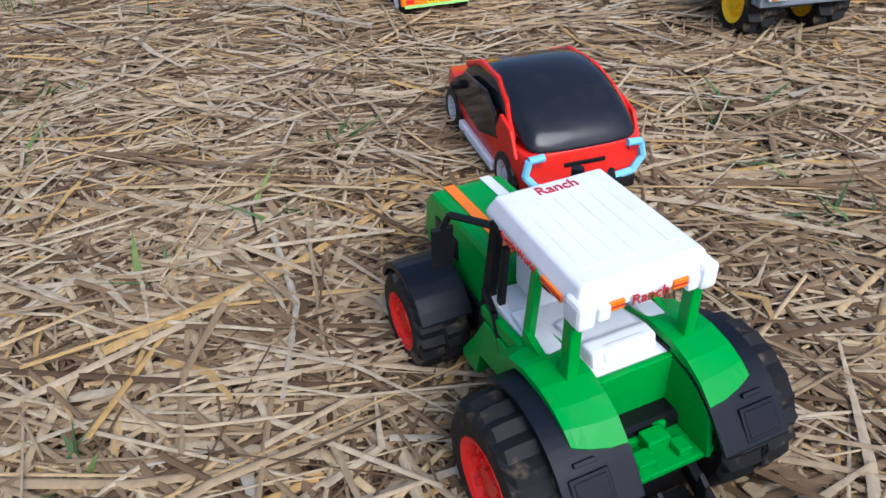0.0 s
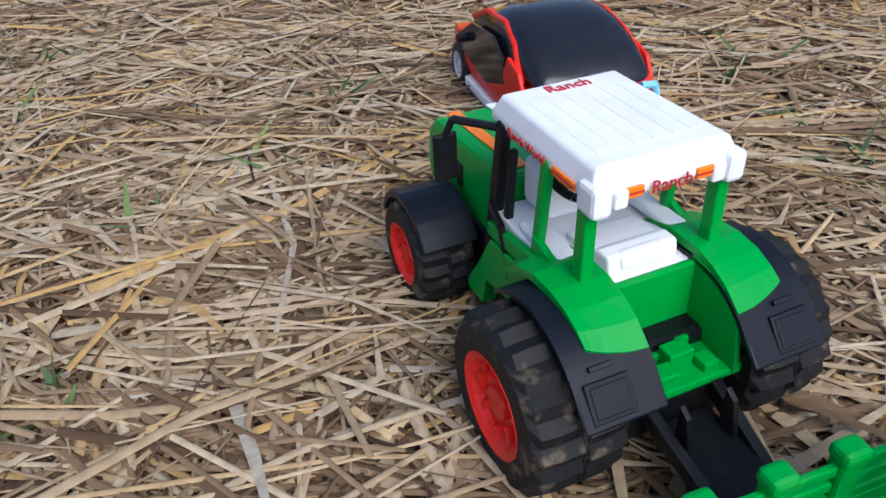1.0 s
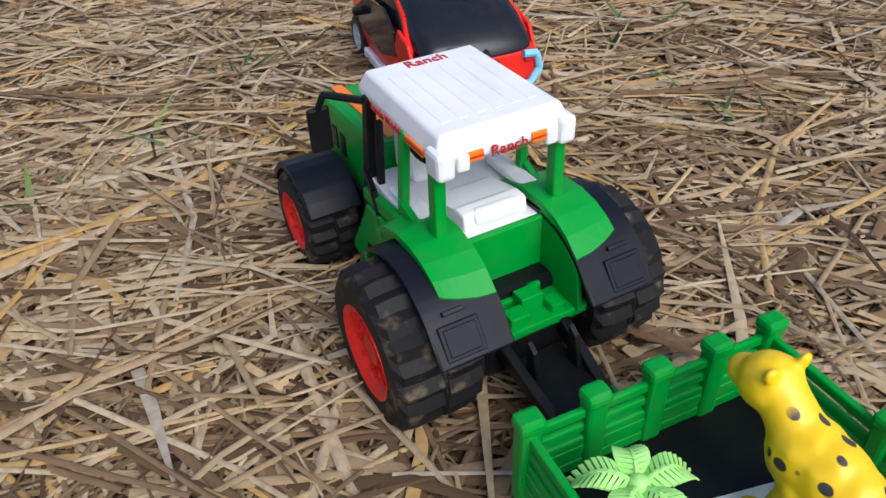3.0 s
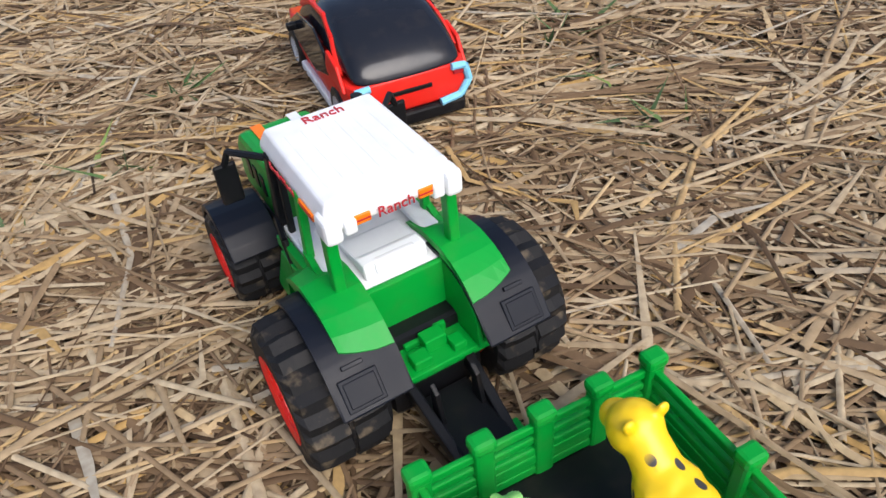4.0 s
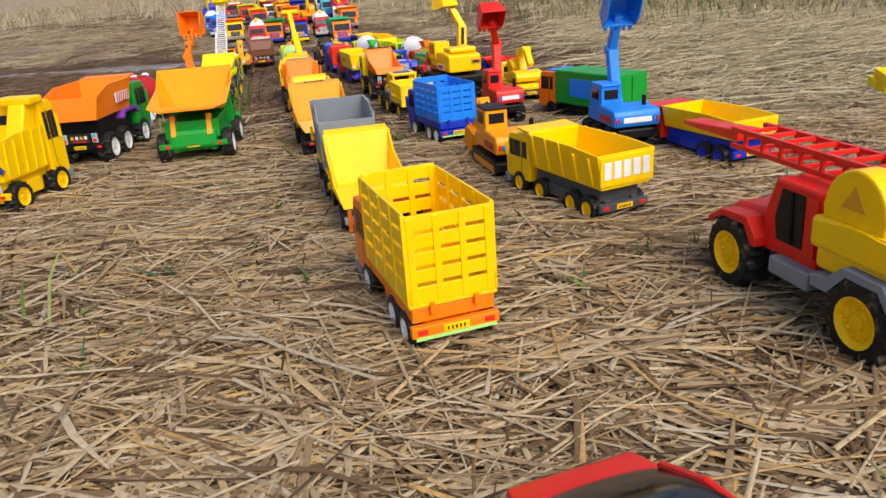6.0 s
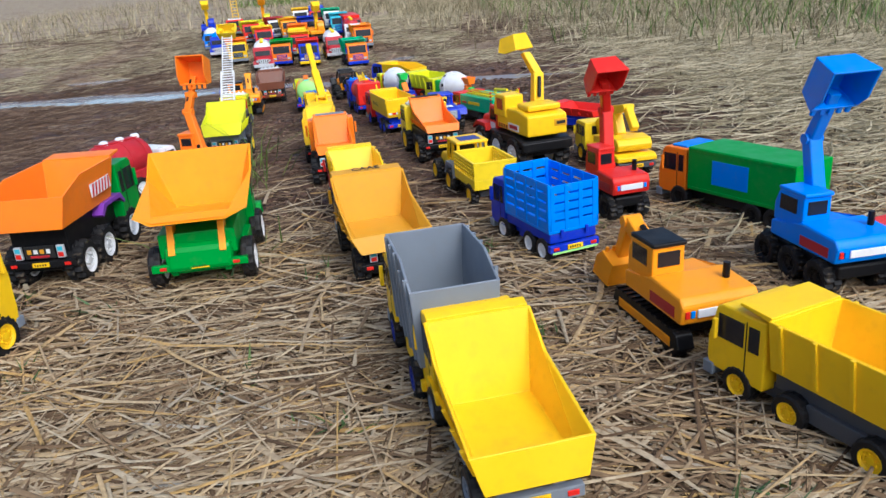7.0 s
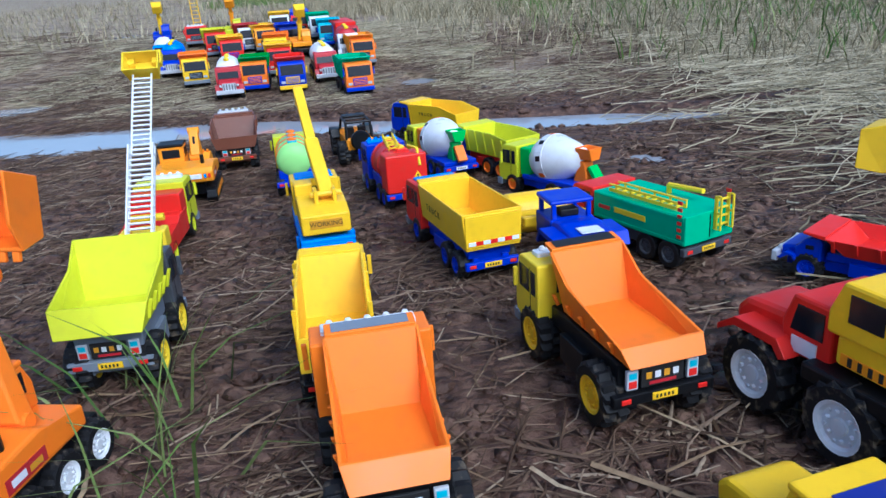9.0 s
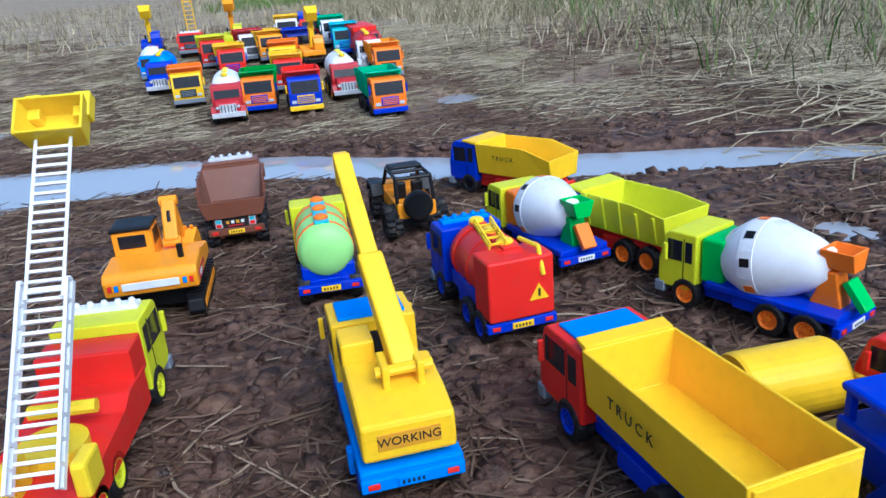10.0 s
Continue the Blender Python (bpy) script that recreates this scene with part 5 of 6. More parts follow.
def arm_truck(label, x, y, head, body, base, arm, hub, points, W=.115, L=.2, oy=0.0, cab=None, scoop=1.0):
    """A small truck or crawler with a raised digging arm. points: the arm's joints (y, z)."""
    cx, cy = anchor(x, y, head, W, -L * .34)
    e = thing("toy_digger_truck", label, "toy excavator", cx, cy, head)
    axle_set(e, W, .030, .030, (-L * .34, L * .0, L * .34), hub)
    part("frame", box(-W * .36, W * .36, -L * .5, L * .5, .034, .056, .004), base, e)
    house(e, body, body, arm, arm, [p if len(p) == 3 else (0, *p) for p in points], W * .92, .058, L, oy=oy, scoop=scoop)
    if cab:
        cab_flat(e, cab, W * .8, L * .42, L * .75, .04, .12)
    return e


def wrecker(x, y, head):
    """A long low yellow lorry with a folded digging arm on its bed."""
    W, L = .11, .30
    cx, cy = anchor(x, y, head, W, -L * .34)
    e = thing("toy_digger_truck", "yellow toy lorry carrying a folded yellow digging arm", "toy excavator", cx, cy, head)
    axle_set(e, W, .026, .024, (-L * .34, -L * .16, L * .32), YEL)
    part("frame", box(-W * .36, W * .36, -L * .46, L * .46, .030, .046, .003), DGR, e)
    part("bed", prism([(-L * .5, .046), (L * .2, .046), (L * .2, .060), (-L * .44, .064), (-L * .5, .058)], -W * .48, W * .48, .003), YEL, e)
    cab_flat(e, LEM, W * .92, L * .24, L * .5, .034, .112)
    part("turntable", lathe([(.034, .062), (.034, .072)], 20, "z", at=(0, -L * .14, 0)), BLK, e)
    h = part("engine_deck", prism([(-L * .44, .070), (L * .08, .070), (L * .08, .088), (-L * .16, .092), (-L * .28, .104), (-L * .42, .100), (-L * .46, .086)], -W * .42, W * .42, .004), YEL, e)
    part("sticker", box(-W * .425, W * .425, -L * .36, -L * .20, .074, .086, .0004), AMB, h)
    joints = [(.012, -.02, .088), (.012, .012, .150), (.012, -.062, .166), (.012, -.108, .118)]
    for k, (a, b) in enumerate(zip(joints, joints[1:])):
        bo = part(("boom", "elbow", "stick")[k], arm_box(a, b, .026 - .003 * k, .026 - .003 * k, .020, bev=.003), YEL, e)
        part("pivot", lathe([(.009, -.002), (.009, .026)], 12, "x", at=(a[0] - .012, a[1], a[2])), YEL, bo)
    part("ram", tube([(.012, .020, .100), (.012, .030, .140)], .005), BLK, e)
    bk = part("bucket", tub(.064, .050, -.032, .030, -.022, .022, .003, .75, .008, .006), YEL, e, loc=(.012, .052, .100), rot=(-40, 0, 0))
    for k in range(5):
        part("tooth", box(-.026 + k * .0115, -.020 + k * .0115, -.040, -.030, .004, .009, .001), YEL, bk)
    tail(e, W * .9, -L * .48, .036, DGR)
    return e


def pickup_trailer(x, y, head):
    W = .11
    cx, cy = anchor(x, y, head, W, -.13)
    e = thing("toy_farm_truck", "yellow open-topped toy truck pulling a perforated yellow bin", "toy truck", cx, cy, head)
    for s in (-1, 1):
        wheel(e, s * .047, -.13, .028, .028, .018, YEL)
        wheel(e, s * .050, .02, .030, .030, .022, YEL)
        wheel(e, s * .050, .145, .030, .030, .022, YEL)
    part("frame", box(-.034, .034, -.15, .16, .024, .040, .003), DGR, e)
    for s in (-1, 1):
        part("grey_mudguard", prism([(-.004, .040), (.0, .066), (.046, .066), (.06, .040), (.07, .040), (.052, .074), (-.005, .074), (-.008, .040)], s * .044 - .012, s * .044 + .012, .001), GRY, e)
    part("bonnet", prism([(.09, .040), (.165, .040), (.168, .066), (.155, .076), (.09, .082)], -.036, .036, .005), YEL, e)
    part("cab_floor", box(-.042, .042, -.01, .095, .040, .072, .003), YEL, e)
    for s in (-1, 1):
        for yy, y2 in ((-.004, .0), (.045, .045), (.09, .076)):
            part("pillar", arm_box((s * .038, yy, .07), (s * .036, y2, .122), .007, .008, .007, bev=.001), YEL, e)
    part("windscreen", prism([(.091, .082), (.078, .118), (.076, .118), (.089, .082)], -.034, .034, 0), SMOKE, e)
    r = part("roof", box(-.042, .042, -.006, .082, .120, .128, .003), YEL, e)
    part("solar_panel", box(-.026, .026, .008, .055, .1275, .1295, .0006), NAVY, r)
    b = part("bin_floor", box(-.050, .050, -.165, -.012, .046, .051, .001), LEM, e)

    def wall(x0, x1, y0, y1, holes):
        p = part("bin_wall", box(x0, x1, y0, y1, .046, .068, .0008), LEM, b)
        part("rim", box(x0 - .001, x1 + .001, y0 - .001, y1 + .001, .104, .110, .0008), LEM, p)
        if not holes:
            part("sheet", box(x0, x1, y0, y1, .068, .104, 0), LEM, p)
            return
        for k in range(3):
            part("bar", box(x0, x1, y0, y1, .0775 + .009 * k, .0815 + .009 * k, 0), LEM, p)
        n = 9
        for k in range(n + 1):
            yy = y0 + (y1 - y0) * k / n
            part("upright", box(x0 + .0003, x1 - .0003, max(y0, yy - .0028), min(y1, yy + .0028), .068, .104, 0), LEM, p)
    wall(-.052, -.048, -.167, -.010, True)
    wall(.048, .052, -.167, -.010, True)
    wall(-.048, .048, -.167, -.163, False)
    wall(-.048, .048, -.014, -.010, False)
    return e


def roller(x, y, head):
    W = .125
    cx, cy = anchor(x, y, head, W, -.06)
    e = thing("toy_road_roller", "blue toy road roller with a yellow front drum", "toy roller", cx, cy, head)
    for s in (-1, 1):
        wheel(e, s * .046, -.06, .036, .036, .032, AMB)
    part("engine_cover", prism([(-.13, .045), (.0, .040), (.0, .085), (-.05, .092), (-.125, .085)], -.040, .040, .006), BLU, e)
    g = part("grille", box(-.028, .028, -.1325, -.127, .052, .080, .001), GRY, e)
    for k in range(5):
        part("bar", box(-.025, .025, -.1345, -.1318, .055 + k * .005, .0575 + k * .005, .0004), SIL, g)
    for s in (-1, 1):
        part("mudguard", prism([(-.11, .060), (-.10, .082), (-.03, .082), (-.012, .056), (-.018, .052), (-.034, .074), (-.096, .074), (-.104, .058)], s * .05 - .018, s * .05 + .018, .001), BLU, e)
    part("cab_base", box(-.042, .042, -.02, .06, .045, .088, .004), BLU, e)
    for s in (-1, 1):
        for yy in (-.012, .052):
            part("pillar", box(s * .033 - .004, s * .033 + .004, yy - .004, yy + .004, .086, .116, .001), BLU, e)
    part("yoke", box(-.066, .066, .055, .070, .055, .075, .003), YEL, e)
    part("roof", box(-.041, .041, -.018, .060, .114, .123, .004), BLU, e)
    part("sticker", box(-.02, .02, -.11, -.08, .0895, .0915, 0), WHI, e)
    part("seat", box(-.018, .018, -.006, .02, .088, .102, .003), BLK, e)
    part("drum", lathe([(.012, -.060), (.040, -.060), (.042, -.056), (.042, .056), (.040, .060), (.012, .060)], 32, "x", at=(0, .190, .042)), YEL, e, smooth=False)
    for s in (-1, 1):
        part("drum_arm", arm_box((s * .064, .06, .066), (s * .064, .195, .045), .006, .016, .014), YEL, e)
    return e


def open_jeep(x, y, head):
    W = .13
    cx, cy = anchor(x, y, head, W, -.07)
    e = thing("toy_jeep", "yellow toy jeep with black roll cage and big black tyres", "toy jeep", cx, cy, head)
    axle_set(e, W, .036, .034, (-.07, .08), BLK)
    part("body", prism([(-.10, .045), (.11, .045), (.115, .068), (.10, .082), (.04, .088), (.036, .072), (-.06, .070), (-.10, .080)], -.040, .040, .004), AMB, e)
    part("frame", box(-.034, .034, -.10, .12, .032, .048, .003), BLK, e)
    bars = [[(s * .038, -.09, .075), (s * .036, -.08, .125), (s * .034, .02, .128), (s * .038, .05, .085)] for s in (-1, 1)]
    bars += [[(-.036, -.08, .125), (.036, -.08, .125)], [(-.034, .02, .128), (.034, .02, .128)], [(-.035, -.03, .127), (.035, -.03, .127)]]
    for b in bars:
        part("cage_bar", tube(b, .004, 8), BLK, e)
    part("roof_rack", box(-.034, .034, -.02, .02, .129, .136, .002), BLK, e)
    for s in (-1, 1):
        part("seat", box(s * .018 - .012, s * .018 + .012, -.035, -.02, .07, .105, .003), BLK, e)
        part("mudguard", prism([(.05, .06), (.06, .08), (.10, .08), (.116, .06), (.12, .064), (.105, .087), (.055, .087), (.044, .062)], s * .05 - .016, s * .05 + .016, .001), BLK, e)
    part("bumper", box(-.045, .045, .116, .128, .04, .056, .003), BLK, e)
    part("spare_wheel", lathe([(.012, -.122), (.026, -.122), (.030, -.116), (.030, -.106), (.026, -.100), (.012, -.100)], 20, "y", at=(0, 0, .075)), BLK, e)
    return e


def motorbike(x, y, head):
    e = thing("toy_motorbike", "red and silver toy motorbike leaning in dry straw", "toy motorbike", x, y, head, lean=8)
    for yy in (-.055, .055):
        wheel(e, 0, yy, .028, .028, .014, SIL, False)
    part("frame", tube([(0, -.055, .028), (0, -.01, .045), (0, .03, .06), (0, .055, .028)], .004), SIL, e)
    part("fuel_tank", prism([(-.01, .055), (.03, .058), (.026, .08), (-.005, .076)], -.011, .011, .004), RED, e)
    part("seat", prism([(-.06, .066), (-.01, .06), (-.008, .068), (-.058, .076)], -.010, .010, .002), BLK, e)
    part("engine", box(-.012, .012, -.012, .022, .026, .052, .004), SIL, e)
    part("handlebar", tube([(-.032, .026, .092), (0, .034, .086), (.032, .026, .092)], .0025), BLK, e)
    part("fork", tube([(0, .034, .086), (0, .055, .028)], .004), SIL, e)
    for s in (-1, 1):
        part("mirror", box(s * .034 - .007, s * .034 + .007, .024, .028, .094, .104, .001), BLK, e)
        part("exhaust", tube([(s * .014, .01, .03), (s * .016, -.075, .034)], .005), SIL, e)
    part("headlight", lathe([(.009, .042), (.010, .052), (.006, .056)], 12, "y", at=(0, 0, .078)), SIL, e)
    return e
# ---- ground ----
rng = np.random.default_rng(7)


def channel(x):
    """Middle and half width of the ditch at x."""
    return 4.54 - 0.24 * min(max(0.0, x + 0.9), 0.95) - 0.08 * max(0.0, x - 0.05) + 0.02 * math.sin(4.3 * x), min(0.25, max(0.05, 0.125 - 0.06 * x)) + 0.02 * math.sin(3.7 * x + 1)


PUDDLES = ((-3.1, 8.9, .30, .9), (-1.75, 8.2, .45, .25), (-1.05, 8.45, .2, .3), (-0.36, 5.6, .09, .14), (-2.5, 5.5, .22, .16), (0.34, 3.66, .05, .06))


def rise(y):
    """The field climbs gently beyond the ditch."""
    u = max(0.0, min(1.0, (y - 5.1) / 2.6))
    return .21 * u * u * (3 - 2 * u)



def height(x, y):
    near = noise.noise(Vector((x * 3, y * 3, 0))) * .006 + noise.noise(Vector((x * 14, y * 14, 3))) * .004
    rough = noise.noise(Vector((x * 2.1, y * 2.1, 7))) * .03 + noise.noise(Vector((x * 7, y * 7, 9))) * .015
    k = max(min(1, max(0, (x - 1.0) / .8)), min(1, max(0, (-1.3 - x) / .8)), min(1, max(0, (x - .45) / .4)) * min(1, max(0, (y - 2.6) / .8)))
    z = near + rough * k + .05 * k * min(1, max(0, y - 2)) * (x > 0) * .6
    c, w = channel(x)
    if -4.5 < x < 1.5:
        z -= .035 * max(0, 1 - (abs(y - c) / (w * 1.35)) ** 2)
        z += .018 * math.exp(-((y - c - w * 1.7) / .09) ** 2) * (0.6 + noise.noise(Vector((x * 4, 0, 1))))
    for px, py, rx, ry in PUDDLES:
        q = ((x - px) / rx) ** 2 + ((y - py) / ry) ** 2
        if q < 2:
            z -= .04 * max(0, 1 - q / 2)
    return z - .004 + rise(y) + .022 * max(0.0, y - 9)


GROUND = ground_material()


def build_ground():
    xs = sorted({*np.round(np.arange(-3, 3.01, .03), 3), *(-3 - 1.35 ** k for k in range(0, 20)), *(3 + 1.35 ** k for k in range(0, 20))})
    ys = sorted({*np.round(np.arange(-1.6, 8.01, .035), 3), *(-1.6 - 1.4 ** k for k in range(0, 14)), *np.round(np.arange(8.1, 19, .15), 2), *(19 + 1.35 ** k for k in range(0, 21))})
    verts = [(x, y, height(x, y)) for y in ys for x in xs]
    n = len(xs)
    faces = [(j * n + i, j * n + i + 1, (j + 1) * n + i + 1, (j + 1) * n + i) for j in range(len(ys) - 1) for i in range(n - 1)]
    me = bpy.data.meshes.new("ground")
    me.from_pydata(verts, [], faces)
    me.polygons.foreach_set("use_smooth", [True] * len(faces))
    me.materials.append(GROUND)
    tagged(new("ground", me), "brown muddy field soil under flattened straw", "ground", kind="structure")
    bm = bmesh.new()
    def sheet(pts, level=0.0):
        bm.faces.new([bm.verts.new((px, py, -.019 + level)) for px, py in pts])
    k = 40
    top = [(-4.4 + 5.8 * i / k, channel(-4.4 + 5.8 * i / k)) for i in range(k + 1)]
    for (xa, (ca, wa)), (xb, (cb, wb)) in zip(top, top[1:]):
        sheet([(xa, ca - wa * 1.2), (xb, cb - wb * 1.2), (xb, cb + wb * 1.2), (xa, ca + wa * 1.2)])
    for px, py, rx, ry in PUDDLES:
        sheet([(px + rx * 1.3 * math.cos(a * math.pi / 12), py + ry * 1.3 * math.sin(a * math.pi / 12)) for a in range(24)], rise(py))
    bmesh.ops.remove_doubles(bm, verts=bm.verts, dist=1e-4)
    me = bpy.data.meshes.new("water")
    bm.to_mesh(me)
    bm.free()
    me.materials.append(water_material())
    tagged(new("water", me), "shallow muddy water reflecting the sky in a ditch", "water", kind="structure")


def feather(px, py, x0, x1, y0, y1, m):
    """Thins a field of stalks out towards its borders."""
    d = np.minimum(np.minimum(px - x0, x1 - px), np.minimum(py - y0, y1 - py)) / m
    return rng.random(len(px)) < np.clip(d, 0, 1) ** 1.5


def stalks(name, label, mat, px, py, length, width, yaw, lift, bend, tip=0.6, flat=0.55, cat="straw"):
    """Many bent three-sided stalks lying on the ground, as one mesh."""
    n = len(px)
    base = np.array([height(a, b) for a, b in zip(px, py)])
    d = np.stack([np.cos(yaw), np.sin(yaw)], 1)
    s = np.stack([-np.sin(yaw), np.cos(yaw)], 1)
    V = np.zeros((n, 9, 3))
    for j, f in enumerate((-.5, 0.0, .5)):
        w = width * (1.0, .9, tip)[j]
        off = bend * (1 - (2 * f) ** 2)
        cx, cy = px + d[:, 0] * length * f + s[:, 0] * off, py + d[:, 1] * length * f + s[:, 1] * off
        cz = base + lift[0] + (lift[1] - lift[0]) * (f + .5)
        for k, (a, h) in enumerate(((-.5, 0), (.5, 0), (0, flat))):
            V[:, j * 3 + k] = np.stack([cx + s[:, 0] * w * a, cy + s[:, 1] * w * a, cz + w * h], 1)
    F = np.array([(1, 4, 5, 2), (2, 5, 3, 0), (4, 7, 8, 5), (5, 8, 6, 3)])
    faces = (np.arange(n)[:, None, None] * 9 + F[None]).reshape(-1)
    me = bpy.data.meshes.new(name)
    me.vertices.add(n * 9)
    me.vertices.foreach_set("co", V.reshape(-1))
    me.loops.add(len(faces))
    me.loops.foreach_set("vertex_index", faces)
    me.polygons.add(n * 4)
    me.polygons.foreach_set("loop_start", np.arange(n * 4) * 4)
    me.polygons.foreach_set("loop_total", np.full(n * 4, 4))
    me.update(calc_edges=True)
    me.validate()
    me.materials.append(mat)
    return tagged(new(name, me), label, cat, kind="stuff")


def pick(n, x0, x1, y0, y1):
    return rng.uniform(x0, x1, n), rng.uniform(y0, y1, n)


def angles(n, mean=-.1, spread=.5, loose=.4):
    a = rng.normal(mean, spread, n)
    return np.where(rng.random(n) < loose, rng.uniform(-1.57, 1.57, n), a)


def clumped(px, py, s, keep):
    v = np.array([noise.noise(Vector((a * s, b * s, 5))) for a, b in zip(px, py)])
    return v > keep


def build_straw():
    # dry mat of straw: fine stalks below, longer and paler ones above
    for n, x0, x1, y0, y1, lo, hi, wid, up, mat in ((120000, -1.9, 2.4, -1.5, 2.8, .03, .15, .00055, .003, UNDERSTRAW), (54000, -1.3, 1.9, -1.0, 2.6, .08, .32, .00078, .008, STRAW)):
        px, py = pick(n, x0, x1, y0, y1)
        gap = np.where(clumped(px, py, 4.5, -.25), 1.0, .5)
        ok = (rng.random(n) < gap * np.clip(1.15 - (py - .6) * .80 + np.clip((px - .3) * 1.2, 0, .5), .05, 1)) & feather(px, py, x0, x1, y0, y1, .5)
        px, py = px[ok], py[ok]
        n = len(px)
        z0, z1 = np.abs(rng.normal(up, .004, n)), np.abs(rng.normal(up, .007, n))
        stalks("dry_straw", "dry golden rice straw lying flattened over the soil", mat, px, py, rng.uniform(lo, hi, n), rng.gamma(4, wid, n) + .0009, angles(n, -.05, .55, .5), (z0, z1), rng.normal(0, 1, n) * .010 * (.5 + hi * 3), flat=.4)
    # broad leaf sheaths and thick stalks
    n = 13000
    px, py = pick(n, -1.5, 2.0, -1.2, 2.4)
    ok = feather(px, py, -1.5, 2.0, -1.2, 2.4, .6) & (rng.random(n) < np.clip(1.3 - (py - .5) * .9, .08, 1)) & clumped(px, py, 3.5, -.2)
    px, py = px[ok], py[ok]
    n = len(px)
    stalks("broad_straw", "broad pale straw leaves lying on the straw mat", STRAW, px, py, rng.uniform(.05, .22, n), rng.uniform(.004, .010, n), angles(n, -.05, .5, .4), (rng.uniform(.004, .014, n), rng.uniform(.004, .022, n)), rng.normal(0, .016, n), tip=.25, flat=.12)
    # damp dark straw among the further vehicles
    n = 92000
    px, py = pick(n, -3.0, 2.2, 1.3, 7.4)
    c = np.array([channel(a)[0] for a in px])
    ok = feather(px, py, -3.0, 2.2, 1.3, 7.4, .8) & (np.abs(py - c) > .21) & ((clumped(px, py, 2.6, -.08) | (rng.random(n) < .18)) | (px > .5))
    px, py = px[ok], py[ok]
    n = len(px)
    stalks("damp_straw", "damp brown straw trodden into mud", WETSTRAW, px, py, .025 + rng.gamma(2.2, .024, n), rng.gamma(4, .0005, n) + .0009, angles(n, .2, .7, .6), (np.abs(rng.normal(.002, .003, n)), np.abs(rng.normal(.004, .006, n))), rng.normal(0, .008, n))
    # lumps of trodden mud
    n = 15000
    px, py = pick(n, -1.6, .9, 1.5, 5.6)
    c = np.array([channel(a)[0] for a in px])
    ok = feather(px, py, -1.6, .9, 1.5, 5.6, .5) & (np.abs(py - c) > .17) & (clumped(px, py, 3.3, -.25) | (rng.random(n) < .3))
    clods(px[ok], py[ok])
    # heaps of cut straw along the edge of the field
    n = 62000
    px, py = rng.uniform(.4, 4.2, n), rng.uniform(1.4, 8.5, n)
    ok = (rng.random(n) < np.clip((px - .3) * 1.1, 0, 1)) & feather(px, py, .3, 4.2, 1.2, 8.5, .9)
    px, py = px[ok], py[ok]
    n = len(px)
    stalks("loose_straw_heap", "pale loose straw heaped along the field edge", STUBBLE, px, py, rng.uniform(.06, .26, n), rng.uniform(.003, .006, n), angles(n, .1, .7, .6), (rng.uniform(0, .035, n), rng.uniform(0, .05, n)), rng.normal(0, .012, n))
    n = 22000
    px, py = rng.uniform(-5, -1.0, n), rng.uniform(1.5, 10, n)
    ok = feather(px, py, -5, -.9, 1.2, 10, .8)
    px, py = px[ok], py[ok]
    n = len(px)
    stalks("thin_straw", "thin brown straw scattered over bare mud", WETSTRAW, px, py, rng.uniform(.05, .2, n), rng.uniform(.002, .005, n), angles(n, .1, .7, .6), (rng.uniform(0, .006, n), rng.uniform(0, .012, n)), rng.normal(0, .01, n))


def clods(px, py):
    """Small uneven lumps of mud half sunk in the ground, as one mesh."""
    bm = bmesh.new()
    bmesh.ops.create_icosphere(bm, subdivisions=1, radius=1.0)
    bm.verts.ensure_lookup_table()
    P = np.array([v.co[:] for v in bm.verts])
    F = np.array([[v.index for v in f.verts] for f in bm.faces])
    bm.free()
    n, m = len(px), len(P)
    base = np.array([height(a, b) for a, b in zip(px, py)])
    r = rng.gamma(3, .0022, n) + .003
    V = P[None] * r[:, None, None] * rng.uniform(.6, 1.3, (n, m, 1)) * np.stack([rng.uniform(.8, 1.7, n), rng.uniform(.8, 1.7, n), rng.uniform(.45, .8, n)], 1)[:, None]
    V += np.stack([px, py, base], 1)[:, None]
    tri = (np.arange(n)[:, None, None] * m + F[None]).reshape(-1)
    k = len(tri) // 3
    me = bpy.data.meshes.new("mud_clods")
    me.vertices.add(n * m)
    me.vertices.foreach_set("co", V.reshape(-1))
    me.loops.add(len(tri))
    me.loops.foreach_set("vertex_index", tri)
    me.polygons.add(k)
    me.polygons.foreach_set("loop_start", np.arange(k) * 3)
    me.polygons.foreach_set("loop_total", np.full(k, 3))
    me.polygons.foreach_set("use_smooth", [True] * k)
    me.update(calc_edges=True)
    me.materials.append(GROUND)
    return tagged(new("mud_clods", me), "small brown clods of trodden mud", "mud", kind="stuff")


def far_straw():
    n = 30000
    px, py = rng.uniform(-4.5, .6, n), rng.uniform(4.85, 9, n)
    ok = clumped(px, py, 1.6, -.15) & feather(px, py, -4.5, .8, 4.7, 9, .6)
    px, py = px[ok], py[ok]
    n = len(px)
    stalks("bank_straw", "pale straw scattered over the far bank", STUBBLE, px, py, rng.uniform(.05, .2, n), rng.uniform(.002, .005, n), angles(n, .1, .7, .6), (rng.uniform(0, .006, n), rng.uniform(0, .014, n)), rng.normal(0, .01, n))


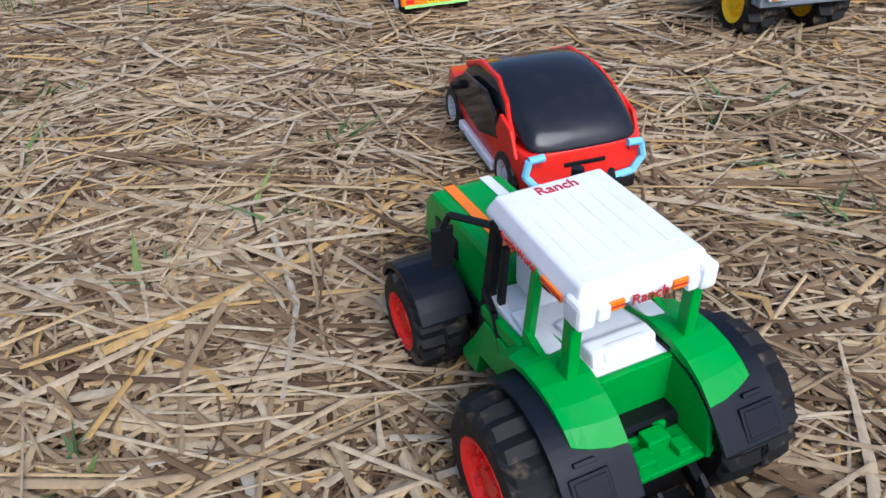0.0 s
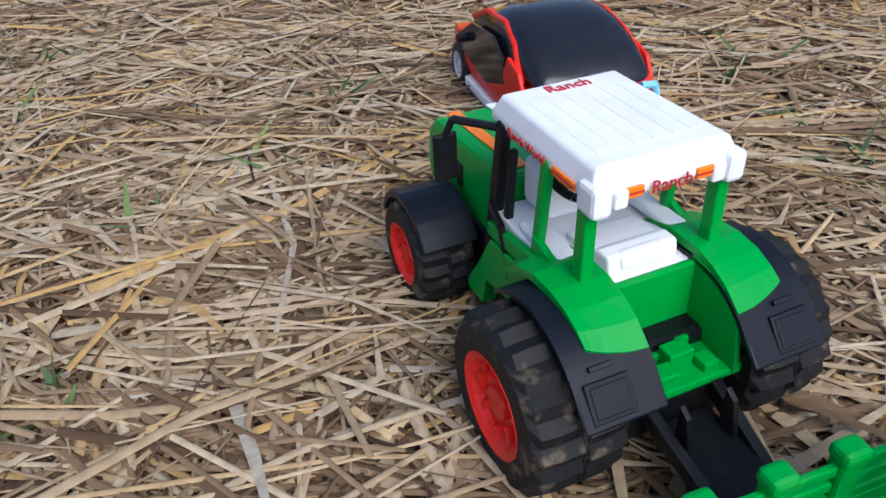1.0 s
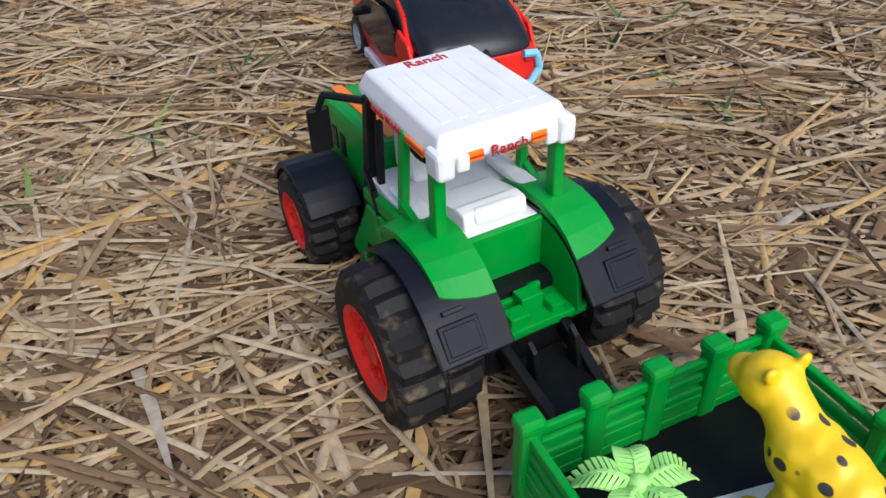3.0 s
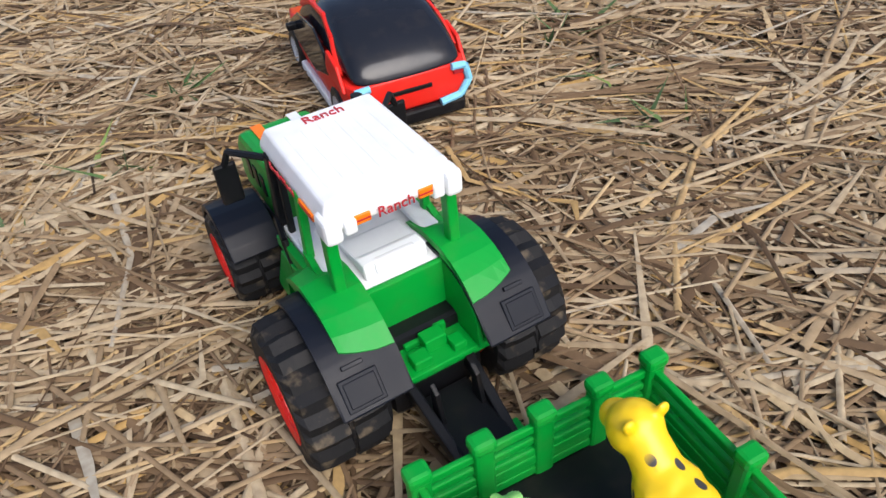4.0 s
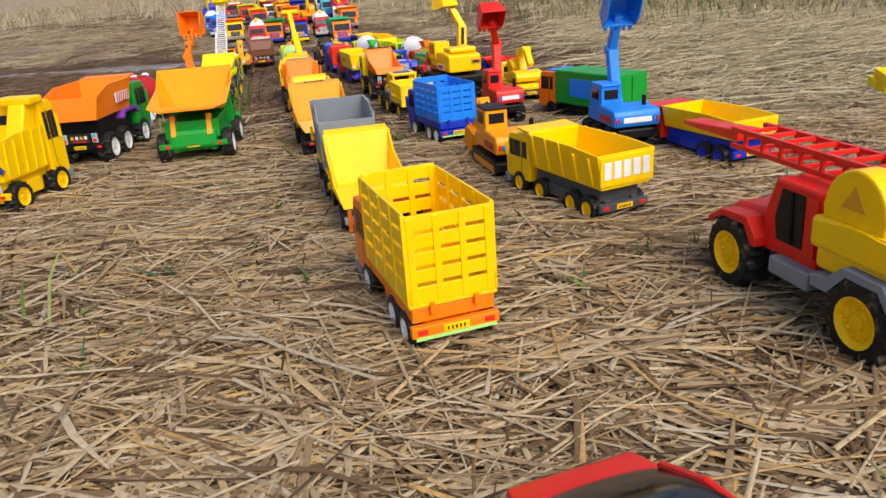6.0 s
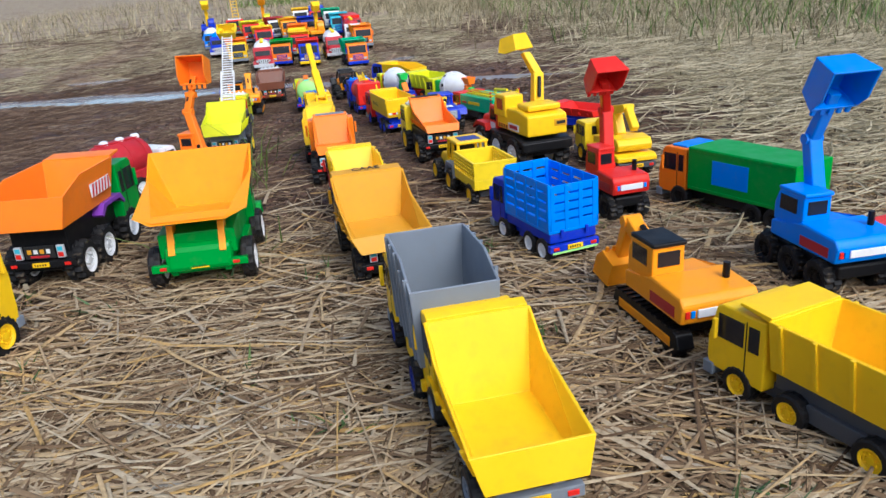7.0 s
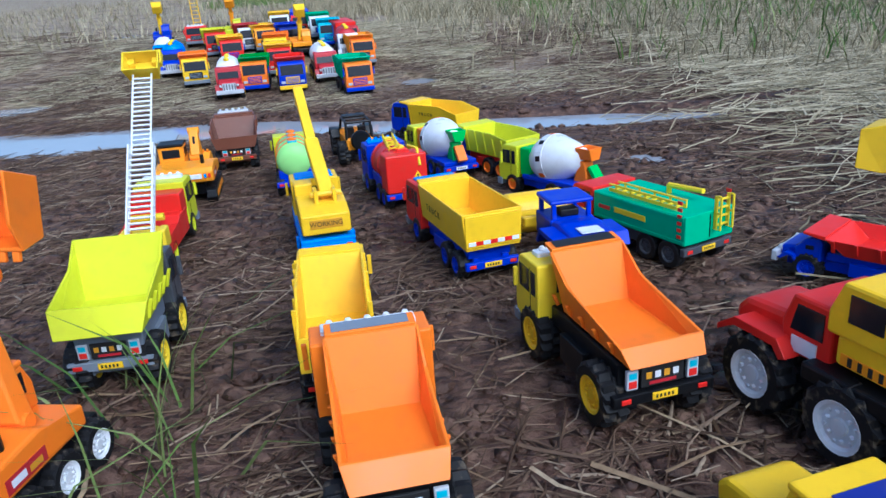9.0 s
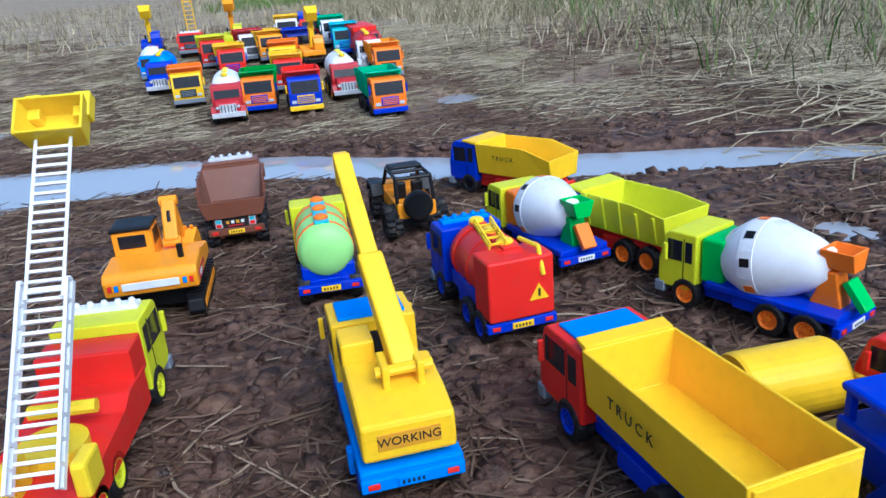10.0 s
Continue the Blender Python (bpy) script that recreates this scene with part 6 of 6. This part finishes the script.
def blades(name, label, mat, px, py, h, w, lean, cat="grass"):
    n = len(px)
    base = np.array([height(a, b) for a, b in zip(px, py)])
    a = rng.uniform(0, 6.283, n)
    V = np.zeros((n, 5, 3))
    dx, dy = np.cos(a), np.sin(a)
    lx, ly = rng.normal(0, 1, n) * lean * h, rng.normal(0, 1, n) * lean * h
    for k, (s, f, g) in enumerate(((-1, 0, 0), (1, 0, 0), (.75, .55, .3), (-.75, .55, .3), (0, 1, 1))):
        V[:, k] = np.stack([px + dx * w * s / 2 + lx * g, py + dy * w * s / 2 + ly * g, base - .005 + h * f], 1)
    quads = (np.arange(n)[:, None] * 5 + np.array([0, 1, 2, 3])).reshape(-1)
    tris = (np.arange(n)[:, None] * 5 + np.array([3, 2, 4])).reshape(-1)
    me = bpy.data.meshes.new(name)
    me.vertices.add(n * 5)
    me.vertices.foreach_set("co", V.reshape(-1))
    me.loops.add(n * 7)
    me.loops.foreach_set("vertex_index", np.concatenate([quads, tris]))
    me.polygons.add(n * 2)
    me.polygons.foreach_set("loop_start", np.concatenate([np.arange(n) * 4, n * 4 + np.arange(n) * 3]))
    me.polygons.foreach_set("loop_total", np.concatenate([np.full(n, 4), np.full(n, 3)]))
    me.update(calc_edges=True)
    me.materials.append(mat)
    return tagged(new(name, me), label, cat, kind="stuff")


def build_grass():
    n = 70000
    px, py = rng.uniform(-2.5, 6, n), rng.uniform(3.5, 12, n)
    ok = (py + 1.3 * px > 7.1 + rng.normal(0, .5, n)) & (px > -.7 - (py > 9) * 1.6)
    px, py = px[ok], py[ok]
    n = len(px)
    blades("stubble", "tall pale rice stubble at the field edge", STUBBLE, px, py, rng.uniform(.04, .17, n), rng.uniform(.004, .008, n), .55)
    n = 60000
    px, py = rng.uniform(-4, 10, n), rng.uniform(4, 22, n)
    ok = (py + 1.3 * px > 8.2 + rng.normal(0, 1.1, n)) & (px > 0.2 - (py > 13) * 9)
    px, py = px[ok], py[ok]
    n = len(px)
    blades("green_crop", "green rice crop standing behind the stubble", GRASS, px, py, rng.uniform(.08, .22, n), rng.uniform(.007, .014, n), .4)
    n = 5000
    px, py = rng.uniform(-9, -.8, n), rng.uniform(7.2, 20, n)
    blades("left_grass", "sparse dry grass on the far ground", STUBBLE, px, py, rng.uniform(.05, .2, n), rng.uniform(.005, .012, n), .5)
    # small weeds in the straw
    cx, cy = rng.uniform(-1.2, 1.6, 110), rng.uniform(-1.0, 2.2, 110)
    px, py = np.repeat(cx, 14) + rng.normal(0, .018, 1540), np.repeat(cy, 14) + rng.normal(0, .018, 1540)
    blades("weeds", "small green weeds between the straw", HERB, px, py, rng.uniform(.016, .040, 1540), rng.uniform(.004, .010, 1540), .9)
    for k, (tx, ty, cnt, hh) in enumerate(((-.60, 2.42, 26, .18), (-.53, 2.06, 16, .19), (-.34, .43, 22, .16), (-.42, 1.60, 24, .10), (-.72, 2.0, 14, .12), (-.56, 2.24, 14, .20))):
        px, py = tx + rng.normal(0, .05, cnt), ty + rng.normal(0, .06, cnt)
        blades("grass_tuft", "tuft of long green grass blades beside toy trucks", GRASS, px, py, rng.uniform(.4, 1, cnt) * hh, rng.uniform(.003, .006, cnt), .8)


build_ground()
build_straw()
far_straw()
build_grass()
# ---- the parade, near to far ----
tractor(.479, -.489, 29)
trailer(.545, -.575, 25)
leopard(.613, -.660, .034, 27)
palm(.524, -.634, .034, 10, .040)
palm(.556, -.690, .034, 60, .026)
card = part("card", box(-.024, .024, -.017, .017, 0, .0012, .0002), WHI, None)
card.matrix_basis = pose(.590, -.625, .0342, 0, 0, 15)
tagged(card, "small white card lying on the black trailer bed", "card")
hatchback(.437, -.072, 22)
stake_truck("orange toy truck with a yellow slatted stake bed", .179, .492, 22, L=.265, W=.108)
dump_truck("yellow toy tipper with grey chassis among straw", .046, .920, 15, cab=YEL, bed=YEL, base=GRY, hub=GRY, L=.26, W=.115, r=.025, ztop=.15, tail_h=.4, slope=-.01, axles=2, chunky=False, wt=.126, by_bed=True, hood=.25)
dump_truck("yellow toy tipper with a deep grey bed", -.015, 1.132, 15, cab=YEL, bed=GRY, base=YEL, hub=NAVY, L=.237, W=.112, r=.028, ztop=.185, tail_h=.82, slope=.0, front=.0, axles=2, wt=.112, canopy=False, by_bed=True)
g = dump_truck("golden tan toy dump truck with a canopy over its cab", -.170, 1.556, 18, cab=GOLD, bed=GOLD, base=BLK, hub=BLK, L=.29, W=.13, r=.033, ztop=.163, tail_h=.32, slope=-.012, front=.02, axles=2, wt=.146, by_bed=True, hood=.285)
text("CAAE", .022, INK, g, (0, .071, .1690), (7, 0, 0))
sk = dump_truck("green toy dumper with a flared orange skip and white wheels", -.535, 1.600, 11, cab=GRN, bed=AMB, base=GRN, hub=WHI, L=.30, W=.190, r=.040, ws=.024, ztop=.225, tail_h=.34, slope=-.03, front=.02, axles=2, wt=.200, wb=.13, scoop=.03, z0=.112, bonnet=True, cabtop=.16, canopy=False, chunky=False, by_bed=True, rib=False)
part("engine_hood", prism([(-.150, .040), (.05, .040), (.05, .105), (-.08, .105), (-.145, .088)], -.060, .060, .010), GRN, sk)
for s in (-1, 1):
    part("skip_support", prism([(-.150, .075), (-.128, .072), (-.10, .118), (-.125, .125)], s * .045 - .006, s * .045 + .006, .001), AMB, sk)
mt = dump_truck("orange and green toy mining truck with many wheels", -.79, 1.50, 3, cab=GRN, bed=ORA, base=BLK, hub=WHI, L=.34, W=.15, r=.042, ws=.036, ztop=.205, tail_h=.72, slope=-.015, axles=3, wt=.15, cabtop=.185, z0=.125, rib=False)
for s in (-1, 1):
    part("purple_mudguard", prism([(-.03, .10), (-.01, .118), (.06, .118), (.08, .10), (.085, .106), (.066, .126), (-.016, .126), (-.036, .106)], s * .064 - .012, s * .064 + .012, .001), PUR, mt)
    pn = part("striped_panel", box(s * .0755 - .001, s * .0755 + .001, -.06, .03, .150, .176, .0004), WHI, mt)
    for j in range(6):
        part("stripe", prism([(-.058 + j * .0145, .151), (-.052 + j * .0145, .151), (-.044 + j * .0145, .175), (-.050 + j * .0145, .175)], s * .0765 - .0004, s * .0765 + .0004, 0), RED, pn)
lt = dump_truck("yellow toy loader truck with black bumper and small black wheels", -.77, 1.06, -4, cab=YEL, bed=YEL, base=YEL, hub=YEL, L=.22, W=.14, r=.034, ws=.028, ztop=.165, cabtop=.215, tail_h=.9, axles=2, wt=.14, front=0)
part("loader_arm", prism([(-.02, .15), (.03, .15), (.05, .215), (.02, .225)], .02, .06, .004), YEL, lt)
part("arm_head", box(-.01, .072, .015, .065, .213, .230, .004), YEL, lt)
part("push_bar", tube([(-.07, -.118, .100), (-.06, -.125, .125), (.05, -.125, .125), (.066, -.112, .095)], .006), NAVY, lt)
dump_truck("yellow eight-wheel toy tipper with ribbed tailgate", .519, .772, 27, cab=YEL, bed=YEL, base=DGR, hub=YEL, L=.31, W=.108, r=.023, ws=.020, ztop=.126, cabtop=.118, tail_h=.92, slope=0, front=0, axles=4, chunky=False, z0=.062, tailgate="panels")
digger("orange tracked toy excavator with black cab roof on straw", .372, 1.09, 16, boom=((-.02, .04, .10), (-.02, .11, .135), (-.02, .145, .06)), L=.19, W=.115)
stake_truck("dark blue toy truck with a light blue slatted bed", .166, 1.590, 25, cab=BLU, bed=SKYB, base=BLU, hub=WHI, L=.235, W=.104, ztop=.152, cabtop=.125)
arm_truck("light blue toy digger with a raised arm and bucket", .635, 1.26, 12, SKYB, BLK, SKYB, BLK, ((.02, .10), (.05, .22), (.01, .30)), W=.12, scoop=1.3)
dump_truck("long yellow toy truck with red cab and blue chassis", .833, 1.085, 24, cab=RED, bed=YEL, base=BLU, hub=BLU, L=.32, W=.108, r=.022, ws=.02, ztop=.104, cabtop=.10, tail_h=.9, front=0, chunky=False, z0=.058, rib=False, canopy=False, tailgate="stripes")
jeep_crane(.717, .262, 15)
ft = ladder_truck("red toy fire engine with a long white ladder lying low", 1.10, .62, 2, cab=YEL, body=RED, lad=WHI, L=.36, W=.115, r=.026, pitch=12, length=.35, foot=.0, hub=NAVY)
part("ladder_shell", box(-.017, .017, -.06, .2, -.002, .009, .003), WHI, ft, loc=(0, -.085, .105), rot=(12, 0, 0))
motorbike(-.63, .80, -8)
box_truck("orange toy truck with a long green container", .683, 1.555, 32, L=.34, W=.108, r=.024, ztop=.138, roof=SKYB)
wrecker(.457, 2.03, 13)
arm_truck("red toy digger with a tall raised red bucket arm", .385, 1.68, 18, RED, BLK, RED, BLK, ((.0, .02, .10), (.012, .050, .215), (-.018, .0, .285)), W=.092, L=.16, scoop=1.15)
pickup_trailer(.10, 1.85, 18)
big_digger(.217, 2.13, 21)
dump_truck("cream toy truck with an orange tipping bed and yellow wheels", -.085, 2.476, 17, cab=LEM, bed=ORA, base=BLK, hub=YEL, L=.275, W=.142, r=.040, ws=.034, ztop=.165, tail_h=.28, slope=-.015, axles=2, wt=.106, wb=.095, z0=.092, lightbar=WHI, cabtop=.145, sign="x", by_bed=True, back=.46, hood=.28)
dump_truck("orange toy dumper with white lamps on its canopy", -.347, 2.267, 12, cab=ORA, bed=ORA, base=BLK, hub=BLK, L=.24, W=.135, r=.038, ws=.034, ztop=.165, tail_h=.28, slope=-.02, axles=2, wt=.102, wb=.09, z0=.088, lightbar=WHI, cabtop=.155, sign="x", marks=GRY, by_bed=True, back=.40, hood=.28)
dump_truck("golden yellow toy tipper seen from its tail", -.43, 2.556, 9, cab=YEL, bed=YEL, base=BLK, hub=BLK, L=.255, W=.102, r=.03, ztop=.15, tail_h=.5, slope=-.01, axles=2, wt=.092, by_bed=True, hood=.27)
dump_truck("yellow toy tipper with red cab and blue chassis", -.240, 1.892, 16, cab=RED, bed=YEL, base=BLU, hub=BLK, L=.25, W=.112, r=.026, ztop=.145, tail_h=.6, slope=-.005, wt=.112, z0=.066, chunky=False, by_bed=True, hood=.265, roof=SKYB, cabtop=.132)
dump_truck("lime yellow toy dumper with grey rear bumper", -.760, 2.590, 8, cab=DGR, bed=LIME, base=GRY, hub=LEM, L=.20, W=.125, r=.037, ws=.034, ztop=.185, tail_h=.4, slope=-.02, axles=2, wt=.128, z0=.098, canopy=False, cabtop=.15, by_bed=True)
arm_truck("orange toy loader with a tall arm and orange bucket", -.735, 2.19, -6, ORA, BLK, ORA, WHI, ((.012, .0, .10), (-.018, .02, .205), (-.008, .035, .25), (.006, .045, .300)), W=.108, L=.18, scoop=1.35)
tank_truck("red and white toy fire tanker", -.93, 2.10, -24, cab=WHI, tank=CRIM, base=CRIM, hub=WHI, L=.25, W=.12, r=.03, deco=WHI, rear_box=False, cabtop=.12)
ladder_truck("red and yellow toy fire engine with a tall white ladder", -.862, 2.90, 7.4, pitch=49, length=.368, side=.022, L=.36, foot=-.085, rung=34)
crane_truck("yellow and blue toy mobile crane with its boom raised", -.504, 2.945, 15)
digger("amber tracked toy excavator with black tracks on mud", -.955, 3.405, 12, boom=((.02, .03, .10), (.02, .065, .165), (.02, .11, .08)), L=.20, W=.145, zdeck=.056)
dump_truck("brown toy lorry with a caged back and striped bumper", -.915, 3.78, 14, cab=BRN, bed=BRN, base=BRN, hub=BLK, L=.24, W=.125, r=.032, ztop=.14, cabtop=.15, tail_h=.5, axles=2, lightbar=SIL)
tank_truck("lime toy tanker with orange and green bands", -.661, 3.455, 13, cab=LIME, tank=MINT, base=BLU, hub=BLK, L=.26, W=.105, deco=ORA, rear_box=False, belt=ORA, ends=CYAN)
open_jeep(-.54, 3.755, 16)
tank_truck("blue toy lorry with a red water tank", -.367, 3.27, 19, lightbar=SKYB)
t = dump_truck("yellow toy tipper with red cab and blue chassis on mud", -.276, 2.985, 20, cab=RED, bed=YEL, base=BLU, hub=BLU, L=.34, W=.112, r=.026, ws=.022, ztop=.130, cabtop=.122, tail_h=1.0, front=0, chunky=False, z0=.064, rib=False, wt=.112, by_bed=True, hood=.25, roof=SKYB, tailgate="stripes")
text("T R U C K", .017, INK, t, (-.0572, -.02, .098), (90, 0, -90))
roller(-.040, 2.79, 13)
k = dump_truck("yellow toy tipper with a blue cab beside the ditch", -.215, 3.93, 48, cab=BLU, bed=YEL, base=RED, hub=BLK, L=.30, W=.11, r=.024, ztop=.125, cabtop=.125, tail_h=.7, front=0, chunky=False, rib=False)
text("T R U C K", .014, INK, k, (-.0590, -.02, .096), (90, 0, -90))
mixer_truck("lime toy cement mixer with white drum and blue chassis", -.24, 3.505, 24, mid=ORA, chute=BGRN, hub=BLU)
dump_truck("lime toy tipper with red chassis and orange wheels", -.08, 3.475, 34, cab=BLU, bed=LIME, base=RED, hub=ORA, L=.27, W=.105, r=.025, ztop=.118, cabtop=.11, tail_h=.85, front=0, chunky=False)
mixer_truck("lime and green toy cement mixer with orange chute", .055, 3.195, 38)
box_truck("sea green toy fire engine with red cab and yellow ladders", .169, 2.80, 30, cab=RED, body=TEAL, base=DGR, hub=DGR, L=.31, W=.118, r=.026, ztop=.102, cabtop=.105, panel=LEM, kind="fire")
dump_truck("blue toy truck with a red scoop bed", .47, 2.60, 44, cab=BLU, bed=RED, base=BLU, hub=BLU, L=.24, W=.11, r=.024, ztop=.08, cabtop=.074, tail_h=.8, axles=2, bonnet=True)

# ---- the crowd of toys beyond the ditch, facing back ----
SPOTS = [(-1.31, 5.35), (-1.21, 5.48), (-1.0, 5.41), (-0.85, 5.62), (-0.64, 5.24), (-1.59, 5.71), (-1.82, 6.0), (-2.0, 6.34), (-2.18, 6.87), (-1.95, 6.93), (-1.69, 6.5), (-1.51, 6.2), (-1.24, 6.18), (-1.15, 5.85), (-1.69, 6.91), (-1.5, 6.61), (-1.38, 6.55), (-1.21, 6.52), (-1.08, 6.28), (-1.4, 7.12), (-1.26, 7.15), (-0.97, 6.59), (-0.79, 6.14), (-0.69, 5.96), (-0.84, 6.49), (-1.08, 6.91)]
PAINT = [("tank", CRIM, WHI, DGR, YEL), ("dump", ORA, GRN, BLU, BLK), ("dump", BLU, RED, YEL, BLK), ("tank", CRIM, WHI, BLK, YEL), ("dump", ORA, TEAL, BLU, BLK), ("dump", YEL, ORA, BLK, YEL),
         ("tank", BLU, SKYB, CRIM, BLK), ("mixer", SKYB, WHI, BLU, BLK), ("arm", BLU, YEL, NAVY, BLK), ("tower", RED, YEL, BLK, BLK), ("dump", RED, LIME, BLK, BLK), ("dump", RED, YEL, BLU, BLK),
         ("dump", YEL, ORA, BLU, BLK), ("dump", RED, YEL, BLK, BLK), ("arm", LIME, AMB, BLK, BLK), ("dump", WHI, CRIM, BLK, YEL), ("dump", AMB, YEL, BLK, BLK), ("dump", NAVY, BLU, BLK, BLK),
         ("arm", AMB, YEL, BLK, BLK), ("dump", WHI, YEL, BLK, BLK), ("box", RED, BLU, BLK, BLK), ("dump", CYAN, CYAN, BLU, BLK), ("tank", WHI, CRIM, BLK, BLK), ("dump", ORA, AMB, BLK, BLK), ("box", CRIM, RED, BLK, BLK), ("dump", WHI, TEAL, BLK, BLK)]
WORDS = {WHI: "white", CRIM: "crimson", ORA: "orange", GRN: "green", BLU: "blue", RED: "red", YEL: "yellow", TEAL: "sea green", SKYB: "light blue", NAVY: "dark blue", LIME: "lime", AMB: "amber", CYAN: "cyan"}
KINDS = {"tank": "tanker", "dump": "tipper", "mixer": "cement mixer", "arm": "digger", "tower": "ladder truck", "box": "box truck"}
for (fx, fy), (kind, c1, c2, c3, hb) in zip(SPOTS, PAINT):
    hd = 180 + 16 + random.uniform(-7, 7)
    lab = f"{WORDS[c1]} toy {KINDS[kind]} with {WORDS[c2]} body on mud"
    a = radians(hd)
    # the front bumper stands at the spot, the rear left wheel behind it
    bx, by = fx + math.sin(a) * .23 - math.cos(a) * .05, fy - math.cos(a) * .23 - math.sin(a) * .05
    if kind == "tank":
        e = tank_truck(lab, bx, by, hd, cab=c1, tank=c2, base=c3, hub=hb, rear_box=False, bonnet=True, L=.27, W=.125, r=.032, cabtop=.14)
    elif kind == "mixer":
        e = mixer_truck(lab, bx, by, hd, cab=c1, mid=c2, base=c3, hub=hb)
    elif kind == "arm":
        e = arm_truck(lab, bx, by, hd, c1, BLK, c2, hb, ((.02, .10), (.03, .19), (.06, .24)), W=.12, L=.2)
    elif kind == "tower":
        e = ladder_truck(lab, bx, by, hd, cab=c1, body=c1, lad=c2, pitch=86, length=.34, L=.27, W=.13, r=.034, foot=.05, hub=BLK, rung=16)
    elif kind == "box":
        e = box_truck(lab, bx, by, hd, cab=c1, body=c2, base=c3, hub=hb, L=.28, W=.12)
    else:
        e = dump_truck(lab, bx, by, hd, cab=c1, bed=c2, base=c3, hub=hb, L=.26, W=.125, r=.028, ztop=.155, tail_h=.9, front=0, chunky=False, trim=c3 if c3 is not BLK else None)
    e.matrix_basis = Matrix.Translation((0, 0, rise(fy + .1))) @ e.matrix_basis @ pose(0, 0, 0, -4.5, 0, 0) @ Matrix.Scale(1.12, 4)
    e["group"] = "crowd of toys beyond the ditch"
